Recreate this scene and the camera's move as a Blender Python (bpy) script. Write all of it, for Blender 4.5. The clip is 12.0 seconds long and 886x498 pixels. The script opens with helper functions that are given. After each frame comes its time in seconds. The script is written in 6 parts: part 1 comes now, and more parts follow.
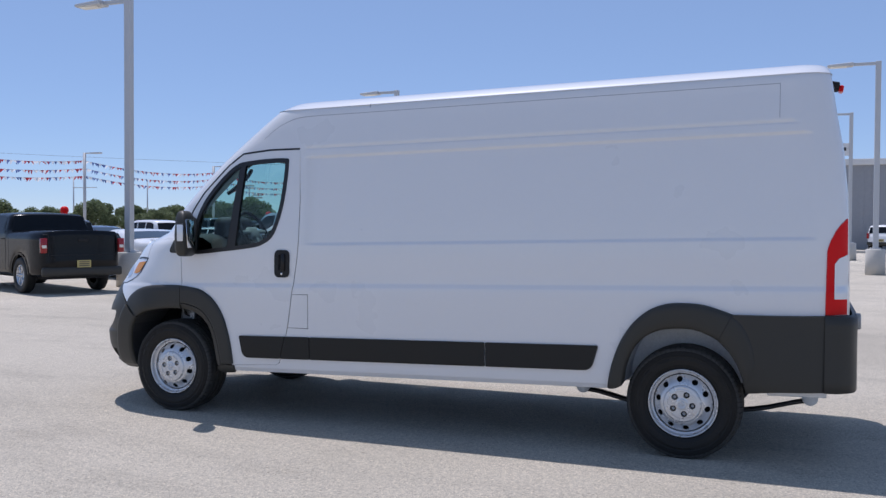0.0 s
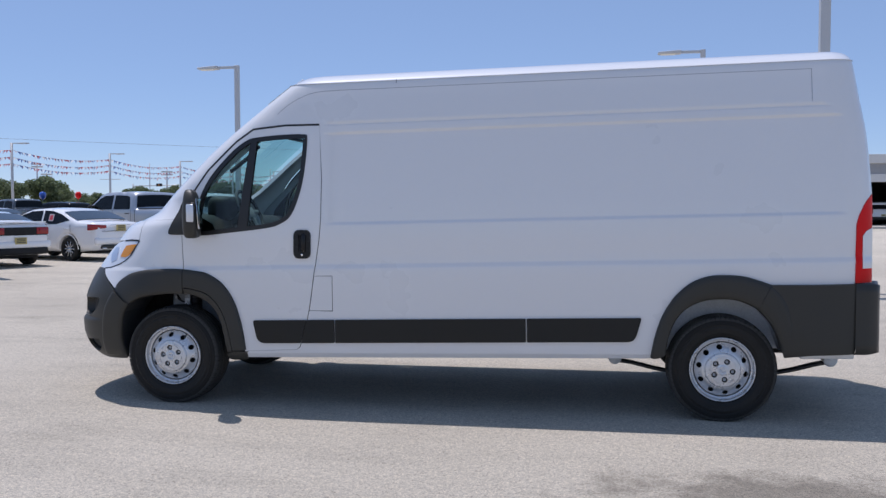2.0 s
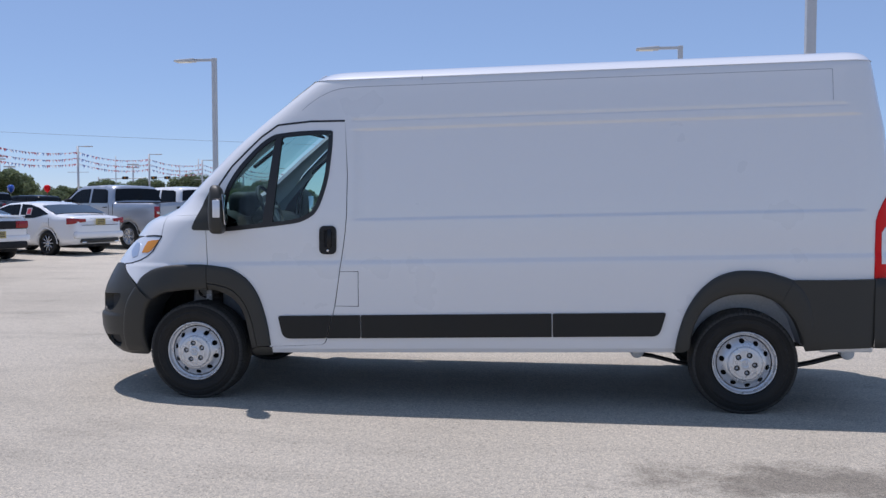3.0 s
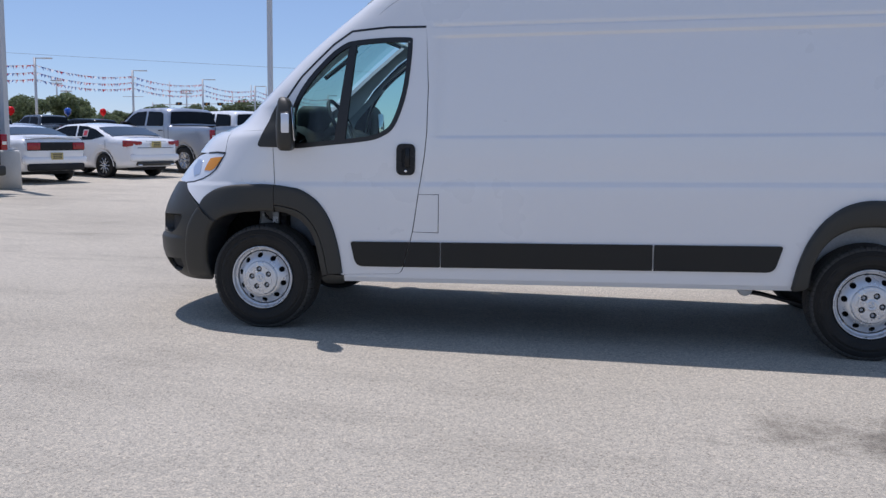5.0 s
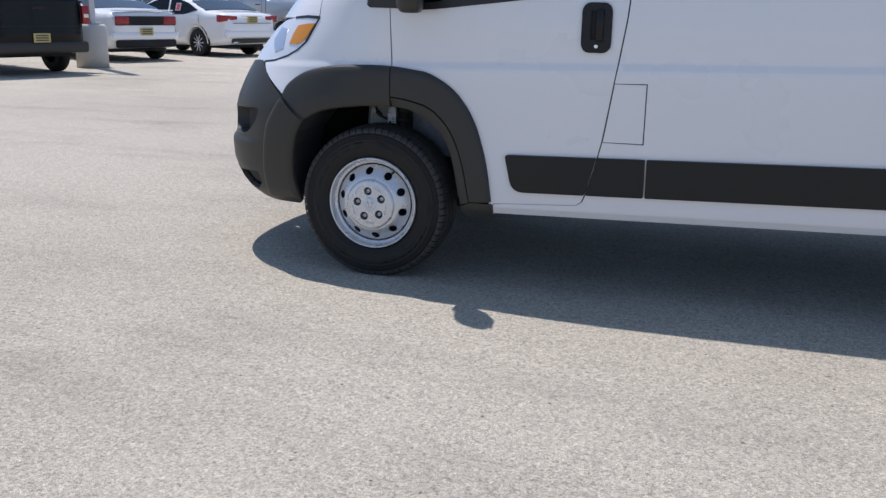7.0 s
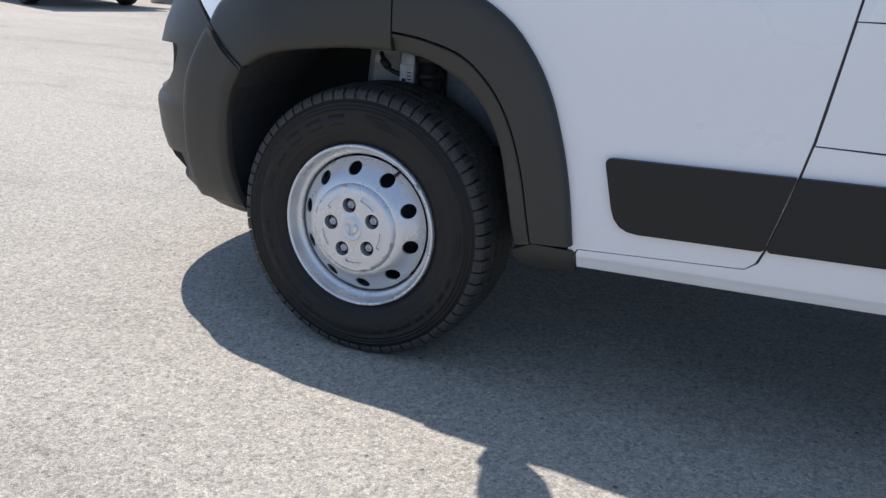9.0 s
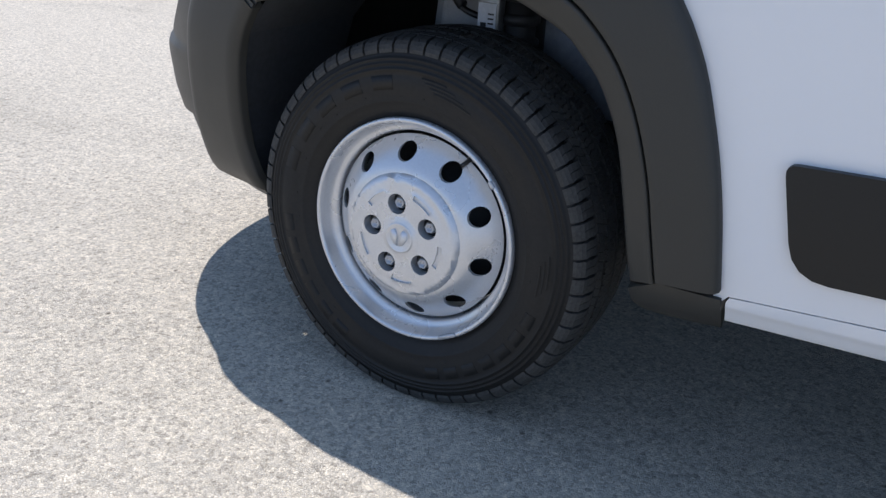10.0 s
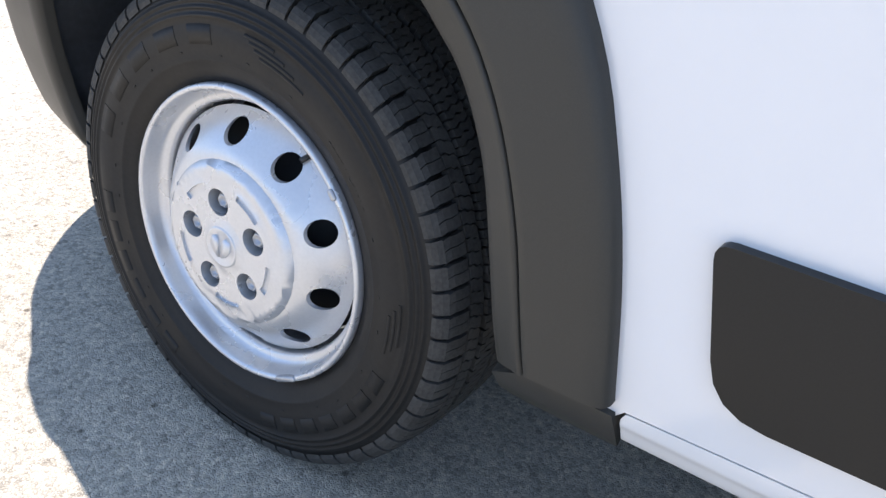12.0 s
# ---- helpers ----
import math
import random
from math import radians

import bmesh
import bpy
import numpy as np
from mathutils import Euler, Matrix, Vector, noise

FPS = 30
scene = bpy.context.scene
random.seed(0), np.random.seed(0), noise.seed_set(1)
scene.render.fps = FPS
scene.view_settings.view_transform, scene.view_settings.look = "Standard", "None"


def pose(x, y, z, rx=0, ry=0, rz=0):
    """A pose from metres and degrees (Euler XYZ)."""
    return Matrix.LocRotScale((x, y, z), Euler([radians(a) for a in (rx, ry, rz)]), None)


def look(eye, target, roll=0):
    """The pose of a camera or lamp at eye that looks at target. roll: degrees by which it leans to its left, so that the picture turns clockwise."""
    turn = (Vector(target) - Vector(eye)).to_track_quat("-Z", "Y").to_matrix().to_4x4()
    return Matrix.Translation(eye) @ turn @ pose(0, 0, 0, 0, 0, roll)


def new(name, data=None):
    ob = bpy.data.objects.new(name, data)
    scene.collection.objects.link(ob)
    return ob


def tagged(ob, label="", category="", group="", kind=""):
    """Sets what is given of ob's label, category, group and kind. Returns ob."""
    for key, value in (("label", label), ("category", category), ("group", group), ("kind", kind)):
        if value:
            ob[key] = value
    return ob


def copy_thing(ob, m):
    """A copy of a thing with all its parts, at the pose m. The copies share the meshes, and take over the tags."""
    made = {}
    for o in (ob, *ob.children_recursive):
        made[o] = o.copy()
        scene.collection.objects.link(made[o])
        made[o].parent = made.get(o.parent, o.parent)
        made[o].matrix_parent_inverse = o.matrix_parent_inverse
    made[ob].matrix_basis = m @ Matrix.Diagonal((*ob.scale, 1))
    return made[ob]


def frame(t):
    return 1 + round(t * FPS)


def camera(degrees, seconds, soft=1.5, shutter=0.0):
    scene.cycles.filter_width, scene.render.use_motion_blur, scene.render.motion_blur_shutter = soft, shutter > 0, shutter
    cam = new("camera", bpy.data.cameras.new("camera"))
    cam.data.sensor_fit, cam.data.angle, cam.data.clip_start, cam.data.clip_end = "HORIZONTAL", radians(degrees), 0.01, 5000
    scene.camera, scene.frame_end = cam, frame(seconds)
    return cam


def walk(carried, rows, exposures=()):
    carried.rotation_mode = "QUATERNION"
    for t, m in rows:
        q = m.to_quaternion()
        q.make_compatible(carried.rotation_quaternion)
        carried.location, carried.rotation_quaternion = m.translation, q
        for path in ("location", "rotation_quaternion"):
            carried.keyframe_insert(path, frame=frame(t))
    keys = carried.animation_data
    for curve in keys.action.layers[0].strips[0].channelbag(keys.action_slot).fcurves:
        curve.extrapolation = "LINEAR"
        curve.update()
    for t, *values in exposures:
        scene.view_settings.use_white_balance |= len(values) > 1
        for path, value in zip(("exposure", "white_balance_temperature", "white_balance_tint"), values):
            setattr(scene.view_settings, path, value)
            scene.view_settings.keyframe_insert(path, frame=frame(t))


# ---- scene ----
cam = camera(51.4, 12.0, soft=1.4)
PATH = [
    (0, (4.777, -6.066, 1.502), (4.039, -4.207, 1.454), 0.3),
    (0.5, (4.329, -6.222, 1.48), (3.715, -4.32, 1.424), 0.1),
    (1, (3.902, -6.322, 1.484), (3.388, -4.39, 1.417), 0.5),
    (1.5, (3.509, -6.433, 1.496), (3.095, -4.477, 1.417), 0.3),
    (2, (3.172, -6.475, 1.489), (2.843, -4.505, 1.397), -0.1),
    (2.5, (2.909, -6.599, 1.508), (2.628, -4.621, 1.407), -0.2),
    (4.5, (2.588, -6.429, 1.451), (2.347, -4.449, 1.302), 0.2),
    (5, (2.426, -6.04, 1.413), (2.064, -4.09, 1.157), 0.8),
    (5.5, (2.188, -5.607, 1.403), (1.779, -3.682, 1.049), -0.5),
    (6, (2.017, -5.137, 1.376), (1.59, -3.223, 0.984), -0.9),
    (6.5, (1.776, -4.609, 1.316), (1.276, -2.723, 0.877), 0.1),
    (8.5, (1.267, -2.433, 1.211), (0.623, -0.658, 0.551), 2.7),
    (9, (1.138, -2.035, 1.06), (0.39, -0.281, 0.458), 3.1),
    (9.5, (0.978, -1.663, 1.043), (0.179, 0.052, 0.395), 2.2),
    (10, (0.872, -1.34, 1.012), (-0.048, 0.263, 0.247), 3.2),
    (10.5, (0.789, -1.034, 0.977), (-0.185, 0.498, 0.136), 4.6),
    (11, (0.757, -0.817, 0.93), (-0.195, 0.724, 0.082), 6.6),
    (11.5, (0.780, -0.712, 0.942), (-0.146, 0.796, 0.008), 6.4),
    (12, (0.859, -0.741, 1.007), (-0.103, 0.726, 0.046), 6.8),
]
walk(cam, [(t, look(e, g, r)) for t, e, g, r in PATH],
     [(0, 0.00, 5850, 18), (2.5, -0.01, 5900, 18), (4.5, -0.02, 5900, 18), (5.5, -0.02, 5900, 17), (6.5, 0.10, 5990, 16), (8.5, 0.32, 6100, 14), (9.5, 0.54, 5950, 14), (10.5, 0.60, 5980, 14), (11.0, 0.84, 6050, 14), (11.5, 1.32, 6250, 14), (12, 1.34, 6300, 15)])

from mathutils.geometry import delaunay_2d_cdt

# ---- light ----
SUN_TO = Vector((-0.28, 0.207, 1.0)).normalized()
world = bpy.data.worlds.new("world")
scene.world = world
world.use_nodes = True
wn = world.node_tree
sky = wn.nodes.new("ShaderNodeTexSky")
sky.sky_type = "NISHITA"
sky.sun_disc = False
sky.sun_elevation = math.asin(SUN_TO.z)
sky.sun_rotation = math.atan2(SUN_TO.x, SUN_TO.y)
sky.altitude = 2000
sky.air_density, sky.dust_density, sky.ozone_density = 0.9, 0.0, 3.0
haze = wn.nodes.new("ShaderNodeMix")
haze.data_type = "RGBA"
haze.inputs[0].default_value = 0.5
haze.inputs[7].default_value = (2.9, 4.0, 5.6, 1)
wn.links.new(sky.outputs[0], haze.inputs[6])
wn.links.new(haze.outputs[2], wn.nodes["Background"].inputs[0])
wn.nodes["Background"].inputs[1].default_value = 0.113
sun = new("sun", bpy.data.lights.new("sun", "SUN"))
sun.data.energy, sun.data.angle, sun.data.color = 3.75, radians(0.53), (1.0, 0.94, 0.86)
sun.matrix_world = look(SUN_TO * 50, (0, 0, 0))


# ---- materials ----
def mat_nodes(name, color, rough=0.5, metal=0.0, coat=0.0):
    m = bpy.data.materials.new(name)
    m.use_nodes = True
    b = m.node_tree.nodes["Principled BSDF"]
    b.inputs["Base Color"].default_value = (*color, 1)
    b.inputs["Roughness"].default_value = rough
    b.inputs["Metallic"].default_value = metal
    b.inputs["Coat Weight"].default_value = coat
    b.inputs["Coat Roughness"].default_value = 0.04
    return m, m.node_tree, b


def noisy(name, color, rough=0.5, metal=0.0, coat=0.0, scale=8.0, fine=120.0, vary=0.12, bump=0.0, bump_dist=0.002, rvary=0.1, spec=0.5):
    """A surface with stains at one scale, grain at another, and fine relief."""
    m, nt, b = mat_nodes(name, color, rough, metal, coat)
    b.inputs["Specular IOR Level"].default_value = spec
    tc = nt.nodes.new("ShaderNodeTexCoord")
    n1 = nt.nodes.new("ShaderNodeTexNoise")
    n1.inputs["Scale"].default_value, n1.inputs["Detail"].default_value = scale, 5
    n2 = nt.nodes.new("ShaderNodeTexNoise")
    n2.inputs["Scale"].default_value, n2.inputs["Detail"].default_value = fine, 3
    nt.links.new(tc.outputs["Object"], n1.inputs["Vector"])
    nt.links.new(tc.outputs["Object"], n2.inputs["Vector"])
    add = nt.nodes.new("ShaderNodeMath")
    add.operation = "ADD"
    nt.links.new(n1.outputs[0], add.inputs[0])
    nt.links.new(n2.outputs[0], add.inputs[1])
    mr = nt.nodes.new("ShaderNodeMapRange")
    mr.inputs[1].default_value, mr.inputs[2].default_value = 0.6, 1.4
    mr.inputs[3].default_value, mr.inputs[4].default_value = 1 - vary, 1 + vary
    nt.links.new(add.outputs[0], mr.inputs[0])
    mul = nt.nodes.new("ShaderNodeVectorMath")
    mul.operation = "SCALE"
    mul.inputs[0].default_value = color
    nt.links.new(mr.outputs[0], mul.inputs["Scale"])
    nt.links.new(mul.outputs[0], b.inputs["Base Color"])
    rr = nt.nodes.new("ShaderNodeMapRange")
    rr.inputs[1].default_value, rr.inputs[2].default_value = 0.3, 0.7
    rr.inputs[3].default_value, rr.inputs[4].default_value = max(0.02, rough - rvary), min(1, rough + rvary)
    nt.links.new(n1.outputs[0], rr.inputs[0])
    nt.links.new(rr.outputs[0], b.inputs["Roughness"])
    if bump:
        bp = nt.nodes.new("ShaderNodeBump")
        bp.inputs["Strength"].default_value, bp.inputs["Distance"].default_value = bump, bump_dist
        nt.links.new(n2.outputs[0], bp.inputs["Height"])
        nt.links.new(bp.outputs[0], b.inputs["Normal"])
    return m


WHITE = noisy("white_paint", (0.75, 0.75, 0.75), 0.28, coat=1.0, scale=1.5, fine=30, vary=0.006, rvary=0.01)
PLASTIC = noisy("black_plastic", (0.040, 0.0385, 0.033), 0.47, scale=3, fine=700, vary=0.14, bump=0.25, bump_dist=0.0005, spec=0.34)
MOULDING = noisy("smooth_black_plastic", (0.017, 0.0165, 0.015), 0.42, scale=3, fine=500, vary=0.14, bump=0.15, bump_dist=0.0004, spec=0.28)
TREAD = noisy("dusty_tread_rubber", (0.046, 0.045, 0.042), 0.7, scale=30, fine=200, vary=0.45, bump=0.2, bump_dist=0.001, spec=0.3)
RUBBER = noisy("tyre_rubber", (0.0145, 0.014, 0.013), 0.55, scale=9, fine=150, vary=0.3, bump=0.15, bump_dist=0.001, spec=0.28)
STEEL = noisy("silver_wheel_paint", (0.62, 0.63, 0.645), 0.31, metal=0.55, scale=14, fine=220, vary=0.06)
# Near-black for dark parts, and for shade painted into deep recesses.
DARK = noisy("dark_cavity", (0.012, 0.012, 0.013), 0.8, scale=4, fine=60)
PRIMER = noisy("wheel_well_paint", (0.60, 0.63, 0.66), 0.6, scale=6, fine=60, vary=0.15)
TRIM = noisy("cabin_trim", (0.020, 0.021, 0.023), 0.7, scale=6, fine=200, vary=0.2, bump=0.2)
GREY_TRIM = noisy("cabin_pillar_trim", (0.36, 0.365, 0.37), 0.7, scale=6, fine=200, vary=0.1)
RED = mat_nodes("red_lens", (0.66, 0.004, 0.005), 0.3)[0]
RED.node_tree.nodes["Principled BSDF"].inputs["Specular IOR Level"].default_value = 0.2
AMBER = mat_nodes("amber_lens", (0.62, 0.24, 0.015), 0.2, coat=0.2)[0]
CLEAR = mat_nodes("clear_lens_reflector", (0.72, 0.74, 0.77), 0.20, metal=0.25, coat=0.3)[0]
CHROME = mat_nodes("chrome", (0.8, 0.8, 0.8), 0.08, metal=1.0)[0]
CONCRETE = noisy("pole_base_concrete", (0.50, 0.48, 0.44), 0.9, scale=3, fine=50, vary=0.12, bump=0.3)
POLE = noisy("galvanised_pole", (0.50, 0.51, 0.52), 0.5, metal=0.3, scale=2, fine=40, vary=0.06)


def glass(name, color=(0.9, 0.97, 0.95), rough=0.0):
    m, nt, b = mat_nodes(name, color, rough)
    nt.nodes.remove(b)
    out = nt.nodes["Material Output"]
    tr = nt.nodes.new("ShaderNodeBsdfTransparent")
    tr.inputs[0].default_value = (*color, 1)
    gl = nt.nodes.new("ShaderNodeBsdfGlossy")
    gl.inputs["Roughness"].default_value = 0.01
    lw = nt.nodes.new("ShaderNodeLayerWeight")
    lw.inputs[0].default_value = 0.5
    pw = nt.nodes.new("ShaderNodeMath")
    pw.operation = "POWER"
    pw.inputs[1].default_value = 5
    nt.links.new(lw.outputs["Facing"], pw.inputs[0])
    fr = nt.nodes.new("ShaderNodeMath")
    fr.operation = "MULTIPLY_ADD"
    fr.inputs[1].default_value, fr.inputs[2].default_value = 0.85, 0.045
    nt.links.new(pw.outputs[0], fr.inputs[0])
    mx = nt.nodes.new("ShaderNodeMixShader")
    nt.links.new(fr.outputs[0], mx.inputs[0])
    nt.links.new(tr.outputs[0], mx.inputs[1])
    nt.links.new(gl.outputs[0], mx.inputs[2])
    nt.links.new(mx.outputs[0], out.inputs[0])
    return m


GLASS = glass("green_tinted_glass", (0.66, 0.83, 0.80))


# ---- mesh helpers ----
def part(name, bm, material, parent=None, label="", smooth=True):
    me = bpy.data.meshes.new(name)
    bmesh.ops.recalc_face_normals(bm, faces=bm.faces)
    for f in bm.faces:
        f.smooth = smooth
    bm.to_mesh(me)
    bm.free()
    me.materials.append(material)
    ob = new(name, me)
    ob.parent = parent
    if label:
        tagged(ob, label)
    return ob


def thing(name, label, category, m=None, group="", kind=""):
    ob = new(name)
    ob.empty_display_size = 0.2
    if m is not None:
        ob.matrix_world = m
    return tagged(ob, label, category, group, kind)


def box_bm(sx, sy, sz, m=None, bevel=0.0, seg=2, bm=None):
    own = bm is None
    b = bmesh.new()
    bmesh.ops.create_cube(b, size=1, matrix=Matrix.Diagonal((sx, sy, sz, 1)))
    if bevel:
        bmesh.ops.bevel(b, geom=b.edges[:], offset=bevel, segments=seg, affect="EDGES", profile=0.5)
    if m is not None:
        bmesh.ops.transform(b, matrix=m, verts=b.verts)
    if own:
        return b
    return join_bm(bm, b)


def join_bm(bm, other):
    idx = {}
    for v in other.verts:
        idx[v] = bm.verts.new(v.co)
    for f in other.faces:
        bm.faces.new([idx[v] for v in f.verts])
    other.free()
    return bm


def revolve_bm(profile, n=48, axis="y", a0=0.0, a1=2 * math.pi, bm=None):
    """Profile of (radius, along); turned about the axis."""
    bm = bm or bmesh.new()
    full = abs(a1 - a0 - 2 * math.pi) < 1e-6
    cnt = n if full else n + 1
    rows = []
    for i in range(cnt):
        a = a0 + (a1 - a0) * i / n
        c, s = math.cos(a), math.sin(a)
        row = []
        for r, h in profile:
            co = {"y": (r * c, h, r * s), "z": (r * c, r * s, h), "x": (h, r * c, r * s)}[axis]
            row.append(bm.verts.new(co))
        rows.append(row)
    for i in range(n):
        a, b = rows[i], rows[(i + 1) % cnt]
        for j in range(len(profile) - 1):
            bm.faces.new((a[j], b[j], b[j + 1], a[j + 1]))
    return bm


def tube_bm(points, radius, n=8, bm=None, caps=True):
    bm = bm or bmesh.new()
    pts = [Vector(p) for p in points]
    rad = radius if isinstance(radius, (list, tuple)) else [radius] * len(pts)
    rows = []
    for i, p in enumerate(pts):
        d = (pts[min(i + 1, len(pts) - 1)] - pts[max(i - 1, 0)]).normalized()
        up = Vector((0, 0, 1)) if abs(d.z) < 0.9 else Vector((1, 0, 0))
        u = d.cross(up).normalized()
        w = u.cross(d)
        rows.append([bm.verts.new(p + rad[i] * (math.cos(k * 2 * math.pi / n) * u + math.sin(k * 2 * math.pi / n) * w)) for k in range(n)])
    for a, b in zip(rows, rows[1:]):
        for k in range(n):
            bm.faces.new((a[k], a[(k + 1) % n], b[(k + 1) % n], b[k]))
    if caps:
        bm.faces.new(rows[0][::-1])
        bm.faces.new(rows[-1])
    return bm


def grid_bm(rows, bm=None, close_u=False):
    """Quads over rows of points."""
    bm = bm or bmesh.new()
    vs = [[bm.verts.new(p) for p in r] for r in rows]
    for a, b in zip(vs, vs[1:]):
        m = len(a)
        for j in range(m if close_u else m - 1):
            bm.faces.new((a[j], a[(j + 1) % m], b[(j + 1) % m], b[j]))
    return bm


def curve_fn(xs, ys):
    """A smooth curve through (xs, ys) without overshoot."""
    xs, ys = np.array(xs, float), np.array(ys, float)
    d = np.diff(ys) / np.diff(xs)
    m = np.zeros(len(xs))
    m[0], m[-1] = d[0], d[-1]
    for i in range(1, len(xs) - 1):
        m[i] = 0 if d[i - 1] * d[i] <= 0 else 2 * d[i - 1] * d[i] / (d[i - 1] + d[i])

    def fn(v):
        v = min(max(v, xs[0]), xs[-1])
        i = min(int(np.searchsorted(xs, v, side="right")) - 1, len(xs) - 2)
        h = xs[i + 1] - xs[i]
        t = (v - xs[i]) / h
        return float((2 * t**3 - 3 * t**2 + 1) * ys[i] + (t**3 - 2 * t**2 + t) * h * m[i] + (3 * t**2 - 2 * t**3) * ys[i + 1] + (t**3 - t**2) * h * m[i + 1])

    return fn


def sm(a, b, v):
    t = min(max((v - a) / (b - a), 0), 1)
    return t * t * (3 - 2 * t)


# ---- the van's outer surface ----
# x along the van from the front axle to the rear, y across from the driver's side, z up; the body leans nose-down by RAKE.
RAKE, MID = 0.022, 1.025
SIDE = curve_fn([0.30, 0.335, 0.355, 0.376, 0.384, 0.41, 0.45, 0.70, 0.95, 1.005, 1.045, 1.15, 1.33, 1.50, 1.75, 2.00, 2.06, 2.10, 2.31, 2.378, 2.39, 2.42, 2.45, 2.47, 2.482, 2.490, 2.495],
                [0.085, 0.058, 0.037, 0.0265, 0.0215, 0.018, 0.015, 0.012, 0.008, 0.009, 0.018, 0.019, 0.022, 0.030, 0.048, 0.074, 0.082, 0.089, 0.130, 0.150, 0.163, 0.203, 0.258, 0.325, 0.41, 0.56, 1.025])
NOSE = curve_fn([0.28, 0.34, 0.44, 0.52, 0.60, 0.625, 0.645, 0.76, 0.93, 1.03, 1.23, 1.347, 1.385, 1.46, 1.66, 1.91, 2.08, 2.32, 2.42, 2.45, 2.47, 2.482, 2.490, 2.495],
                [-0.88, -0.96, -1.035, -1.06, -1.06, -1.055, -1.035, -1.03, -0.97, -0.905, -0.735, -0.625, -0.55, -0.34, -0.02, 0.25, 0.455, 0.765, 0.90, 0.935, 0.97, 1.03, 1.15, 1.6])
NOSE_SIDE = curve_fn([0.28, 0.34, 0.44, 0.52, 0.60, 0.70, 0.76, 0.93, 1.03, 1.23], [-0.88, -0.955, -1.02, -1.04, -1.04, -1.035, -1.025, -0.97, -0.905, -0.735])
NOSE_D = curve_fn([0.28, 0.50, 0.76, 0.93, 1.03, 1.23, 1.38, 1.66, 1.91, 2.08, 2.32, 2.45, 2.495], [0.98, 1.05, 1.04, 1.0, 0.97, 0.91, 0.85, 0.75, 0.70, 0.65, 0.55, 0.50, 0.5])
TAIL = curve_fn([0.30, 1.0, 1.45, 1.52, 1.86, 2.12, 2.39, 2.45, 2.47, 2.482, 2.490, 2.495], [5.01, 5.02, 5.015, 5.01, 4.98, 4.935, 4.895, 4.875, 4.85, 4.80, 4.72, 4.5])
NARC, TS, TARC = 1.4, 4.70, 0.40


def nexp(z):
    """How square the nose is in plan: rounder at the bonnet than at the windscreen."""
    return 2.6 + 4.4 * sm(1.40, 1.75, z)


def nose_at(z, w):
    """The nose line: its bumper ledge shows at the front and fades out along the side."""
    return NOSE(z) if z > 1.0 else NOSE_SIDE(z) * (1 - w) + NOSE(z) * w


def surf(s, z):
    """The outer skin at the way s along the side and the height z over the leaning base line."""
    y0 = SIDE(z)
    y0 += 0.010 * sm(1.325, 1.35, z) * (1 - sm(1.985, 2.01, z)) * sm(1.235, 1.27, s) * (1 - sm(4.735, 4.77, s))
    y0 -= 0.034 * (1 - sm(0.80, 1.0, z)) * (1 - sm(-0.20, 0.05, s))
    y0 += 0.050 * (1 - sm(0.36, 0.72, z)) * (1 - sm(-0.30, -0.10, s))
    y0 += 0.004 * math.exp(-(((z - 2.064) / 0.004) ** 2)) * sm(1.19, 1.21, s) * (1 - sm(4.68, 4.70, s))
    nose = nose_at(z, sm(-0.35, -0.65, s))
    xc = nose + NOSE_D(z)
    if s < xc:
        a = min((xc - s) / NARC, 1) * math.pi / 2
        x = xc - (xc - nose) * math.sin(a) ** (2 / nexp(z))
        y = MID - (MID - y0) * max(math.cos(a), 0) ** (2 / nexp(z))
    elif s > TS:
        a = min((s - TS) / TARC, 1) * math.pi / 2
        xr = max(TAIL(z) - TS, 0.02)
        x, y = TS + xr * math.sin(a), y0 + 0.16 * (1 - math.cos(a))
    else:
        x, y = s, y0
    zw = z if z < 2.378 else 2.378 + 0.84 * (z - 2.378)
    return Vector((x, y, zw + RAKE * x))


def dom(x, zw):
    """The (s, z) of a place on the skin, from its x and true height."""
    z = zw - RAKE * x
    xc = nose_at(z, sm(-0.50, -0.73, x)) + NOSE_D(z)
    if x < xc:
        r = min((xc - x) / NOSE_D(z), 1)
        return (xc - NARC * math.asin(r ** (nexp(z) / 2)) * 2 / math.pi, z)
    if x > TS:
        r = min((x - TS) / max(TAIL(z) - TS, 0.02), 1)
        return (TS + TARC * math.asin(r) * 2 / math.pi, z)
    return (x, z)


def skin_normal(s, z):
    e = 0.004
    n = (surf(s + e, z) - surf(s - e, z)).cross(surf(s, z + e) - surf(s, z - e))
    return n.normalized() if n.length > 1e-9 else Vector((0, 0, 0))


def skin(s, z, off=0.0):
    """A point of the skin, off metres outside it."""
    return surf(s, z) + skin_normal(s, z) * off if off else surf(s, z)


def on(x, zw, off=0.0):
    return skin(*dom(x, zw), off)


def inside(pt, poly):
    x, y = pt
    c = False
    for (x0, y0), (x1, y1) in zip(poly, poly[1:] + poly[:1]):
        if (y0 > y) != (y1 > y) and x < (x1 - x0) * (y - y0) / (y1 - y0) + x0:
            c = not c
    return c


def dense(poly, step, closed=True):
    out = []
    nxt = poly[1:] + poly[:1] if closed else poly[1:]
    for a, b in zip(poly, nxt):
        n = max(1, int(math.dist(a, b) / step))
        out += [(a[0] + (b[0] - a[0]) * k / n, a[1] + (b[1] - a[1]) * k / n) for k in range(n)]
    if not closed:
        out.append(poly[-1])
    return out


